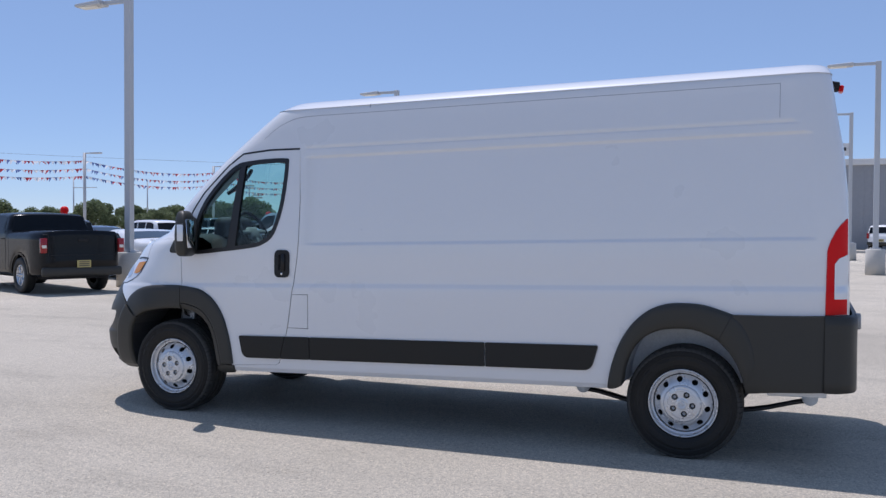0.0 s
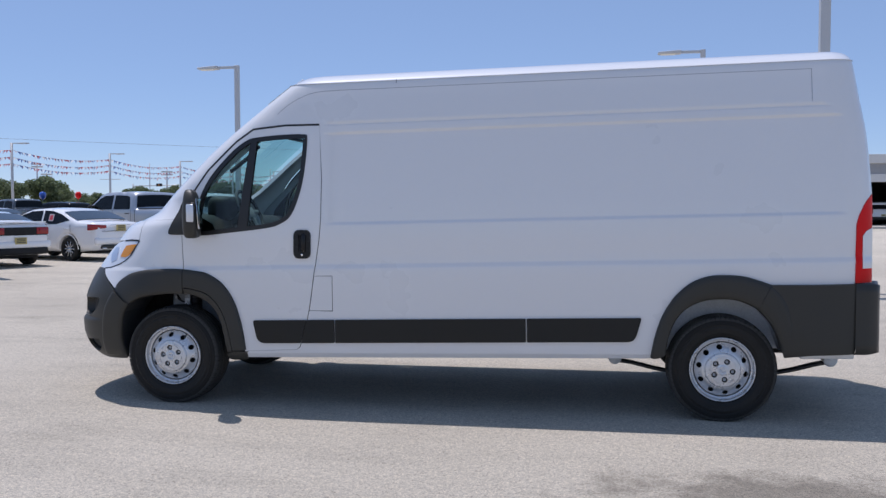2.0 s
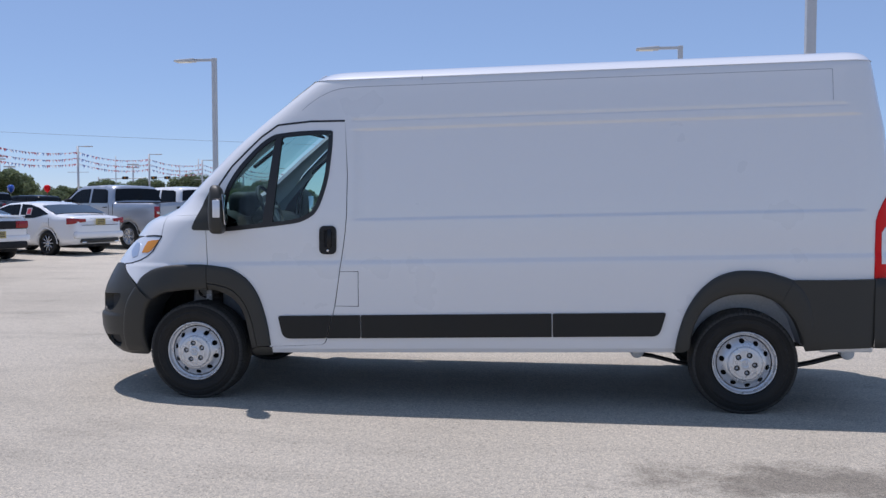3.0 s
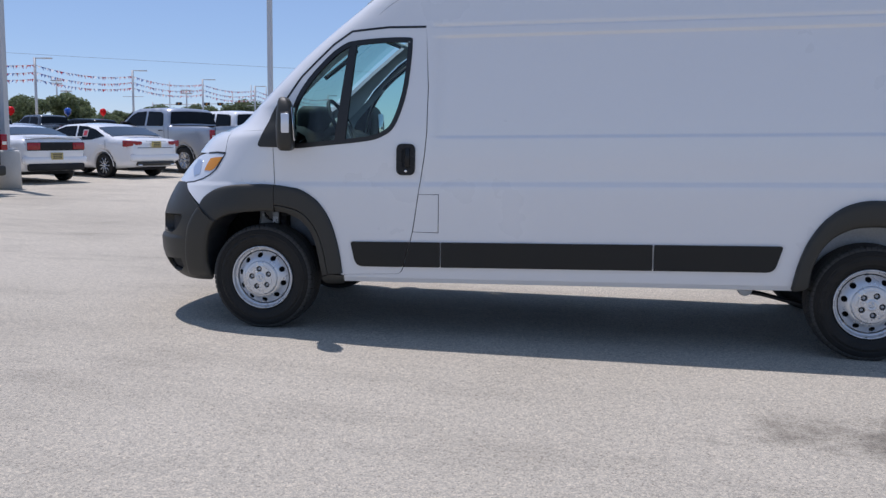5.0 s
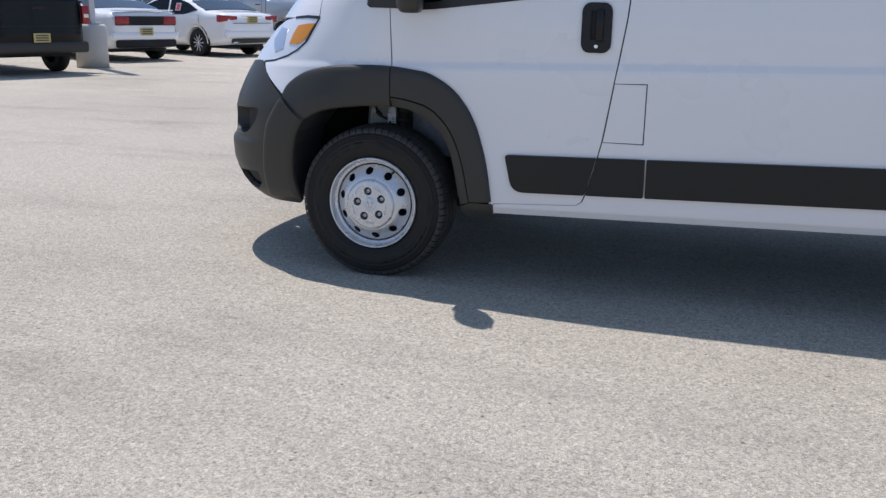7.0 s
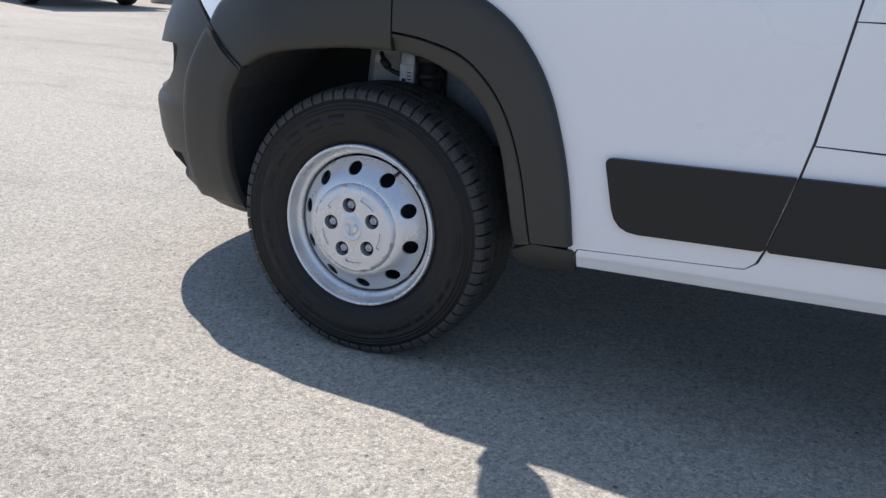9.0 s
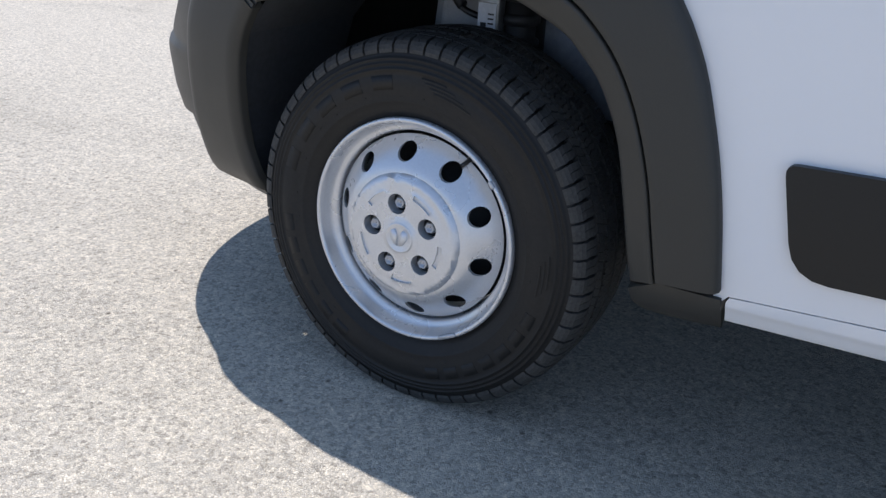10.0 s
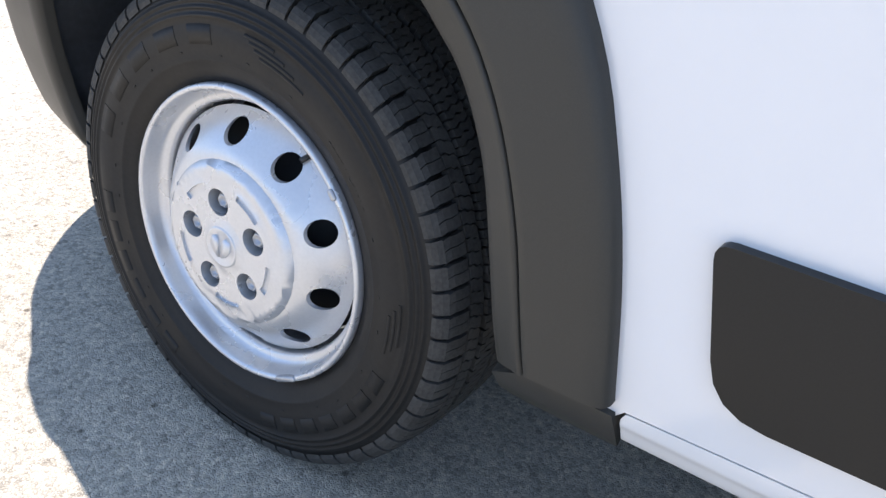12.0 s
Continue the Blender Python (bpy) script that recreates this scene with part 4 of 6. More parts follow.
# ---- wheels ----
WHEEL_X, WHEEL_Y = 4.035, 0.042
disc_depth = curve_fn([0.0, 0.100, 0.119, 0.126, 0.134, 0.152, 0.168, 0.178, 0.184, 0.195], [-0.008, -0.008, -0.009, -0.0085, -0.005, 0.009, 0.025, 0.035, 0.042, 0.053])
cap_depth = curve_fn([0.0, 0.031, 0.035, 0.037, 0.044, 0.092, 0.0965, 0.099, 0.102, 0.108, 0.115, 0.120, 0.123], [-0.027, -0.027, -0.025, -0.0215, -0.0225, -0.0225, -0.0210, -0.0185, -0.0195, -0.0210, -0.0195, -0.015, -0.007])


def circle(cx, cz, r, n, a0=0.0):
    return [(cx + r * math.cos(a0 + 2 * math.pi * k / n), cz + r * math.sin(a0 + 2 * math.pi * k / n)) for k in range(n)]


def oval(r, a, rad, tan, n):
    """An oval round the place (r, a): its half width along the radius and across it."""
    c, s = math.cos(a), math.sin(a)
    out = []
    for k in range(n):
        u, v = rad * math.cos(2 * math.pi * k / n), tan * math.sin(2 * math.pi * k / n)
        out.append(((r + u) * c - v * s, (r + u) * s + v * c))
    return out


def pressed_bm(outline, holes, depth, spacing, walls):
    """A pressed disc: its depth goes by the distance from the middle, and its holes have turned-in walls."""
    vs, tris, loops = tri_fill(outline, holes, 0.006, spacing)
    bm = bmesh.new()
    bv = [bm.verts.new((v[0], depth(v.length), v[1])) for v in vs]
    for f in tris:
        bm.faces.new([bv[k] for k in f])
    for l in loops[1:]:
        a = [bm.verts.new((p[0], depth(math.hypot(*p)), p[1])) for p in l]
        b = [bm.verts.new((p[0], depth(math.hypot(*p)) + walls, p[1])) for p in l]
        for k in range(len(l)):
            q = (k + 1) % len(l)
            bm.faces.new((a[k], a[q], b[q], b[k]))
    bmesh.ops.delete(bm, geom=[v for v in bm.verts if not v.link_faces], context="VERTS")
    bmesh.ops.remove_doubles(bm, verts=bm.verts[:], dist=1e-5)
    bmesh.ops.recalc_face_normals(bm, faces=bm.faces[:])
    for e in bm.edges:
        if len(e.link_faces) == 2 and e.calc_face_angle(0) > 0.8:
            e.smooth = False
    return bm


def ring_of_arc(r0, r1, a0, a1, n=8):
    return [(r1 * math.cos(a0 + (a1 - a0) * k / n), r1 * math.sin(a0 + (a1 - a0) * k / n)) for k in range(n + 1)] + \
           [(r0 * math.cos(a1 + (a0 - a1) * k / n), r0 * math.sin(a1 + (a0 - a1) * k / n)) for k in range(n + 1)]


LUG0, HOLE0 = radians(99), radians(59.6)


SHOULDER = [(0.3480, 0.0065), (0.3555, 0.0098), (0.3615, 0.0150), (0.3655, 0.0230), (0.3680, 0.0335), (0.3696, 0.0465)]


def tread_bm():
    """Blocks of the tread in rows: long shoulder blocks that wrap to the side, narrow zigzag blocks, and a middle rib."""
    bm = bmesh.new()
    n = 66
    d = 2 * math.pi / n

    def block(a0, a1, prof, h, skew, jag=0.0):
        m = len(prof)
        tops, bots = [], []
        for a in (a0, a1):
            t, b = [], []
            for k, (r, y) in enumerate(prof):
                aa = a + skew * k / (m - 1) + (jag if 0 < k < m - 1 and k % 2 else 0)
                t.append(bm.verts.new((r * math.cos(aa), y, r * math.sin(aa))))
                b.append(bm.verts.new(((r - h) * math.cos(aa), y, (r - h) * math.sin(aa))))
            tops.append(t)
            bots.append(b)
        for k in range(m - 1):
            bm.faces.new((tops[0][k], tops[1][k], tops[1][k + 1], tops[0][k + 1]))
        for t, b in zip(tops, bots):
            for k in range(m - 1):
                bm.faces.new((t[k], t[k + 1], b[k + 1], b[k]))
        for k in (0, m - 1):
            bm.faces.new((tops[0][k], tops[1][k], bots[1][k], bots[0][k]))

    def flip(prof):
        return [(r, 0.256 - y) for r, y in prof]

    row2 = [(0.3700, 0.0500), (0.3706, 0.0560), (0.3711, 0.0620), (0.3715, 0.0680), (0.3718, 0.0730)]
    row3 = [(0.3724, 0.0835), (0.3727, 0.0930), (0.3730, 0.1030), (0.3731, 0.1130), (0.3732, 0.1225)]

    def shift(prof, dy):
        return [(r, y + dy) for r, y in prof]

    for k in range(n):
        a = k * d
        for mirrored in (False, True):
            f = flip if mirrored else (lambda p: p)
            sg = -1 if mirrored else 1
            # shoulder block: a solid foot and two halves either side of a thin wavy slit
            block(a + d * 0.05, a + d * 0.90, f(SHOULDER[:3]), 0.007, sg * d * 0.03)
            block(a + d * 0.06, a + d * 0.465, f(SHOULDER[2:]), 0.010, sg * d * 0.10, sg * d * 0.05)
            block(a + d * 0.50, a + d * 0.88, f(SHOULDER[2:]), 0.010, sg * d * 0.10, sg * d * 0.05)
            for q in range(2):
                dy = 0.0012 if (q + k) % 2 else -0.0008
                block(a + d * (0.16 + 0.5 * q), a + d * (0.60 + 0.5 * q), f(shift(row2, dy)), 0.011, -sg * d * 0.22, sg * d * 0.08)
            for q in range(3):
                dy = 0.0014 if (q + k) % 2 else -0.0014
                block(a + d * (0.02 + 0.333 * q), a + d * (0.295 + 0.333 * q), f(shift(row3, dy)), 0.012, sg * d * 0.20, -sg * d * 0.10)
    return bm


tyre_prof = [(0.214, 0.030), (0.218, 0.022), (0.224, 0.016), (0.229, 0.0135), (0.231, 0.0115), (0.240, 0.007), (0.252, 0.002), (0.2535, 0.0005), (0.256, 0.001), (0.270, -0.003), (0.286, -0.005), (0.300, -0.004), (0.310, -0.001), (0.3110, -0.003), (0.3140, -0.003), (0.3150, 0.0005),
             (0.3200, 0.0015), (0.3210, -0.0005), (0.3235, -0.0005), (0.3245, 0.0025), (0.3290, 0.0040), (0.3300, 0.0020), (0.3325, 0.0025), (0.3335, 0.0055), (0.338, 0.0075), (0.346, 0.010), (0.352, 0.016), (0.3575, 0.030), (0.359, 0.06), (0.3605, 0.09), (0.3605, 0.166), (0.358, 0.196), (0.3555, 0.214), (0.346, 0.236), (0.32, 0.254), (0.28, 0.260), (0.24, 0.244), (0.214, 0.22)]
side_prof = curve_fn([p[0] for p in tyre_prof[:25]], [p[1] for p in tyre_prof[:25]])


def sidewall_bar(a0, a1, r0, r1, h=0.0012, n=4):
    """One raised plain bar or thin rib where the sidewall carries a mark."""
    rows = []
    for k in range(n + 1):
        a = a0 + (a1 - a0) * k / n
        rows.append([(r * math.cos(a), side_prof(r) + e, r * math.sin(a)) for r, e in ((r0, 0.0015), (r0, -h), ((r0 + r1) / 2, -h), (r1, -h), (r1, 0.0015))])
    g = grid_bm(rows)
    for row in (rows[0], rows[-1]):
        g.faces.new([g.verts.new(p) for p in row])
    return g


MARKS = [(165 - 14.5 * k, 156 - 14.5 * k, 0.276, 0.302, 0.0006) for k in range(5)]
MARKS += [(86 - 2 * k, 76 - 4 * k, 0.300 - 0.0065 * k, 0.304 - 0.0065 * k, 0.001) for k in range(4)]
MARKS += [(-18 - 9 * k, -24 - 9 * k, 0.277, 0.300, 0.0008) for k in range(7)]
MARKS += [(6 - 2 * k, -6 - 2 * k, 0.298 - 0.008 * k, 0.302 - 0.008 * k, 0.001) for k in range(3)]
MARKS += [(-118 - 10 * k, -125 - 10 * k, 0.277, 0.299, 0.0008) for k in range(6)]
MARKS += [(5 + 15 * k + (k % 3) * 2, 6 + 15 * k + (k % 3) * 2, 0.262 + 0.003 * (k % 2), 0.264 + 0.003 * (k % 2), 0.001) for k in range(24)]


def size_text(parent, text, a_mid, r, h):
    """Small raised figures bent round the sidewall."""
    bm = bmesh.new()
    step = h * 0.78 / r
    a = a_mid + step * (len(text) - 1) / 2
    for ch in text:
        cu = bpy.data.curves.new("figure", "FONT")
        cu.body, cu.size, cu.extrude, cu.align_x, cu.resolution_u = ch, h * 1.35, 0.0008, "CENTER", 2
        ob = bpy.data.objects.new("figure", cu)
        me = bpy.data.meshes.new_from_object(ob)
        q = bmesh.new()
        q.from_mesh(me)
        # letter x along the ring, letter y outwards
        turn = Matrix(((math.sin(a), math.cos(a), 0, r * math.cos(a)), (0, 0, -1, side_prof(r) - 0.0002), (-math.cos(a), math.sin(a), 0, r * math.sin(a)), (0, 0, 0, 1)))
        bmesh.ops.transform(q, matrix=turn, verts=q.verts)
        join_bm(bm, q)
        bpy.data.objects.remove(ob)
        bpy.data.curves.remove(cu)
        bpy.data.meshes.remove(me)
        a -= step
    return part("size_marking", bm, RUBBER, parent, smooth=False)


MESHES = {}
lug_at = [LUG0 + 2 * math.pi * k / 5 for k in range(5)]
hole_at = [HOLE0 + 2 * math.pi * k / 10 for k in range(10)]


def wheel(m, turn=0.0, first=False):
    w = new("wheel")
    w.parent = van
    w.matrix_basis = m @ Matrix.Rotation(turn, 4, "Y")

    def add(name, make, mat, parent, label="", smooth=True):
        plain = name.rstrip("_0123456789")
        if name not in MESHES:
            MESHES[name] = part(plain, make(), mat, parent, label, smooth)
            return MESHES[name]
        o = new(plain, MESHES[name].data)
        o.parent = parent
        if label:
            tagged(o, label)
        return o

    tyre = add("tyre", lambda: revolve_bm(tyre_prof, 120), RUBBER, w, "black rubber tyre")
    add("tread", tread_bm, TREAD, tyre, smooth=False)
    for k, (a0, a1, r0, r1, h) in enumerate(MARKS):
        add("raised_mark_%d" % k, lambda: sidewall_bar(radians(a0), radians(a1), r0, r1, h), RUBBER, tyre)
    rim_prof = [(0.214, 0.045), (0.2205, 0.030), (0.2225, 0.016), (0.2225, 0.009), (0.2210, 0.0055), (0.2180, 0.0045), (0.2150, 0.0055), (0.2128, 0.009), (0.2110, 0.016), (0.2085, 0.027), (0.2050, 0.034), (0.2000, 0.0365), (0.1960, 0.0375), (0.1935, 0.040), (0.1915, 0.046), (0.1900, 0.060), (0.1890, 0.10), (0.1885, 0.20)]
    rim = add("rim", lambda: revolve_bm(rim_prof, 96), STEEL, w, "silver painted steel wheel rim")
    add("wheel_disc", lambda: pressed_bm(circle(0, 0, 0.186, 90), [oval(0.158, a, 0.0168, 0.0195, 20) for a in hole_at] + [circle(0, 0, 0.104, 48)], disc_depth, 0.012, 0.007), STEEL, rim)
    slots = [ring_of_arc(0.082, 0.0925, a + radians(16), a + radians(46)) for a in lug_at]
    lugs = [circle(0.065 * math.cos(a), 0.065 * math.sin(a), 0.0200, 20) for a in lug_at]
    cov = add("hub_cover", lambda: pressed_bm(circle(0, 0, 0.123, 72), lugs + slots, cap_depth, 0.009, 0.022), STEEL, w, "silver hub cover with five recessed nuts")
    for k, sl in enumerate(slots):
        add("slot_floor_%d" % k, lambda: pressed_bm(sl, [], lambda r: -0.0185, 0.02, 0.001), STEEL, cov)
    # Recess bottoms coloured near-black to give the shade round each nut.
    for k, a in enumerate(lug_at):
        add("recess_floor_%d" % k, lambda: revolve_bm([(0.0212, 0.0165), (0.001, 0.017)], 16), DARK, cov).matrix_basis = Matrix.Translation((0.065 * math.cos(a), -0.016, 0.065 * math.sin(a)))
    add("emblem", lambda: emblem_bm(), STEEL, cov, "plain shield-like badge").matrix_basis = Matrix.Translation((0, -0.0135, 0)) @ Matrix.Diagonal((1.18, 1, 1.18, 1))
    # The drum is a near-black cone: painted shade behind the disc holes.
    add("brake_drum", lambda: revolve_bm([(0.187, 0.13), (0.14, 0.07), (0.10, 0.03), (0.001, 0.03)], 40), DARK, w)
    for a in lug_at:
        def nut():
            b = revolve_bm([(0.0118, 0.018), (0.0118, 0.006), (0.0106, 0.002), (0.0078, 0.001), (0.007, 0.007), (0.001, 0.007)], 6)
            return b
        o = add("wheel_nut", nut, METAL_NUT, w)
        o.matrix_basis = Matrix.Translation((0.065 * math.cos(a), -0.016, 0.065 * math.sin(a)))
    if first:
        a = radians(57)
        c, s = math.cos(a), math.sin(a)
        v = part("valve_stem", tube_bm([(0.189 * c, 0.052, 0.189 * s), (0.183 * c, 0.036, 0.183 * s), (0.178 * c, 0.024, 0.178 * s)], [0.005, 0.0042, 0.0042], 10), SEAL, w, "black rubber valve stem")
        part("valve_nut", tube_bm([(0.194 * c, 0.058, 0.194 * s), (0.187 * c, 0.048, 0.187 * s)], [0.009, 0.008], 6), METAL, v)
        for ang, wd in ((-63, 0.042), (38, 0.016)):
            a = radians(ang)
            c, s = math.cos(a), math.sin(a)
            q = box_bm(wd, 0.016, 0.009, Matrix.Translation((0.2165 * c, 0.0095, 0.2165 * s)) @ Matrix.Rotation(math.pi / 2 - a, 4, "Y"), 0.003)
            part("balance_weight", q, METAL_NUT, w)
        size_text(tyre, "225/75R16", radians(40), 0.2650, 0.013)
    return w


def emblem_bm():
    bm = revolve_bm([(0.0265, -0.010), (0.0255, -0.0145), (0.023, -0.0152), (0.0215, -0.014), (0.001, -0.014)], 36)
    for sx in (1, -1):
        pts = [(0.002, -0.013), (0.008, -0.010), (0.015, 0.000), (0.014, 0.010), (0.007, 0.013), (0.003, 0.006)]
        top = [bm.verts.new((sx * x, -0.0172, z)) for x, z in pts]
        bot = [bm.verts.new((sx * x * 1.1, -0.0135, z * 1.1)) for x, z in pts]
        bm.faces.new(top)
        for k in range(6):
            bm.faces.new((top[k], top[(k + 1) % 6], bot[(k + 1) % 6], bot[k]))
    return bm


METAL_NUT = noisy("zinc_nuts", (0.46, 0.47, 0.49), 0.4, metal=0.7, scale=30, fine=300, vary=0.15)
wheel(pose(-0.003, WHEEL_Y, 0.363), 0.0, True)
wheel(pose(WHEEL_X - 0.004, WHEEL_Y, 0.363), radians(-38))
for wx, k in ((0, 20), (WHEEL_X, 70)):
    wheel(pose(wx, 2 * MID - WHEEL_Y, 0.365, 0, 0, 180), radians(k))


# ---- the lot: lamps, cars, trees, far buildings ----
CAR_GLASS = noisy("tinted_car_glass", (0.008, 0.010, 0.013), 0.08, scale=2, fine=9, vary=0.2, rvary=0.03, spec=0.16)
CAR_WHITE = noisy("white_car_paint", (0.84, 0.84, 0.84), 0.25, coat=1.0, scale=2, fine=30, vary=0.02, rvary=0.03)
CAR_BLACK = noisy("black_car_paint", (0.003, 0.0035, 0.005), 0.22, coat=0.12, scale=2, fine=30, vary=0.1, rvary=0.03, spec=0.2)
CAR_SILVER = noisy("silver_car_paint", (0.40, 0.42, 0.46), 0.36, metal=0.6, coat=1.0, scale=2, fine=30, vary=0.04, rvary=0.03)
CAR_GREY = noisy("grey_car_paint", (0.09, 0.10, 0.11), 0.25, metal=0.4, coat=1.0, scale=2, fine=30, vary=0.05, rvary=0.03)
CAR_BLUE = noisy("blue_car_paint", (0.02, 0.04, 0.12), 0.25, metal=0.3, coat=1.0, scale=2, fine=30, vary=0.05, rvary=0.03)
CAR_RED = noisy("red_car_paint", (0.25, 0.012, 0.012), 0.25, coat=1.0, scale=2, fine=30, vary=0.05, rvary=0.03)
TAIL_RED = mat_nodes("dark_red_lens", (0.28, 0.005, 0.008), 0.2, coat=0.25)[0]
SKY_GLASS = noisy("rear_car_glass", (0.02, 0.03, 0.04), 0.06, scale=2, fine=9, vary=0.2, rvary=0.02, spec=1.0)
PLATE = mat_nodes("plate_yellow", (0.50, 0.41, 0.15), 0.5)[0]
PLATE_INK = mat_nodes("plate_ink", (0.05, 0.05, 0.05), 0.5)[0]
ALLOY = noisy("alloy_rim", (0.55, 0.56, 0.58), 0.25, metal=0.9, scale=8, fine=80, vary=0.06)
LENS_LED = mat_nodes("lamp_lens", (0.8, 0.78, 0.7), 0.3)[0]


def light_pole(x, y, arm=-1, base=True, h=7.05):
    p = thing("lot_lamp", "tall square grey lamp post on a round concrete base", "lamp post", pose(x, y, 0), "lamps of the parking lot")
    if base:
        bm = revolve_bm([(0.001, 0.85), (0.27, 0.85), (0.30, 0.82), (0.305, 0.40), (0.315, 0.0), (0.001, 0.0)], 20, "z")
        part("concrete_base", bm, CONCRETE, p)
        part("base_plate", box_bm(0.34, 0.34, 0.04, pose(0, 0, 0.87), 0.008), POLE, p, smooth=False)
    z0 = 0.87
    part("pole", box_bm(0.17, 0.17, h - z0, pose(0, 0, (h + z0) / 2), 0.018), POLE, p, smooth=False)
    part("arm", box_bm(0.75, 0.07, 0.10, pose(arm * 0.42, 0, h - 0.07), 0.01), POLE, p, smooth=False)
    head = box_bm(0.80, 0.34, 0.13, pose(arm * 1.15, 0, h - 0.07), 0.03)
    for v in head.verts:
        if abs(v.co.x) > 1.2 and v.co.z > h - 0.07:
            v.co.z -= 0.05
    lamp = part("lamp_head", head, POLE, p, smooth=False)
    part("lens", box_bm(0.5, 0.26, 0.02, pose(arm * 1.2, 0, h - 0.142), 0.004), LENS_LED, lamp, smooth=False)
    return p


light_pole(-10.72, 12.1)
light_pole(-10.37, 27.07, h=6.87)
light_pole(7.07, 10.6)
light_pole(6.83, 27.3, h=7.0)
light_pole(6.6, 42.0)
sign = thing("pole_sign", "small white sign with dark marks fixed to a lamp post", "sign", pose(6.6, 42.0, 5.3))
part("board", box_bm(0.46, 0.02, 0.60, pose(-0.30, 0.0, 0), 0.003), noisy("sign_sheet", (0.7, 0.7, 0.7), 0.7, scale=4, fine=9, vary=0.1), sign, smooth=False)
part("mark", box_bm(0.18, 0.006, 0.16, pose(-0.30, -0.014, 0.02), 0.002), DARK, sign, smooth=False)
for zz in (-0.22, 0.22):
    part("bracket", box_bm(0.16, 0.03, 0.03, pose(-0.12, 0.012, zz), 0.004), DARK, sign, smooth=False)


def edge_dist(p, loop):
    p, best = Vector(p), 9.0
    for a, b in zip(loop, loop[1:] + loop[:1]):
        a, b = Vector(a), Vector(b)
        ab = b - a
        t = max(0, min(1, (p - a).dot(ab) / max(ab.dot(ab), 1e-12)))
        best = min(best, (p - a - t * ab).length)
    return best


def arch(cx, cz, r, z, n=9):
    """The points of a wheel arch, from the front foot to the rear one."""
    a0 = math.asin((z - cz) / r)
    return [(cx + r * math.cos(a0 + (math.pi - 2 * a0) * k / n), cz + r * math.sin(a0 + (math.pi - 2 * a0) * k / n)) for k in range(n + 1)]


def car_wheel(parent, x, y, r, w, rim, side, spokes=5, dark=False):
    """A wheel at (x, y) with its outer face to the given side."""
    h = new("wheel")
    h.parent = parent
    h.matrix_basis = pose(x, y, r, 0, 0, 0 if side < 0 else 180)
    part("tyre", revolve_bm([(rim, 0.02), (rim + 0.02, 0.0), (r - 0.04, -0.004), (r - 0.01, 0.012), (r, 0.04), (r, w - 0.04), (r - 0.04, w), (rim, w - 0.02)], 28), RUBBER, h)
    bm = revolve_bm([(rim + 0.004, 0.02), (rim - 0.012, 0.008), (rim - 0.02, 0.03), (rim - 0.03, 0.09), (0.02, 0.09)], 28)
    part("rim", bm, DARK if dark else ALLOY, h)
    bm = revolve_bm([(0.065, 0.05), (0.06, 0.022), (0.001, 0.018)], 14)
    for k in range(spokes):
        a = 2 * math.pi * k / spokes
        for d in ((-0.09, 0.09) if spokes < 8 else (0,)):
            join_bm(bm, box_bm(rim - 0.05, 0.028, 0.03, Matrix.Rotation(math.pi / 2, 4, "X") @ pose(0, 0, 0) @ Matrix.Rotation(a + d, 4, "Z") @ pose((rim + 0.03) / 2, 0, -0.035), 0.006, 1))
    part("spokes", bm, ALLOY, h)
    return h


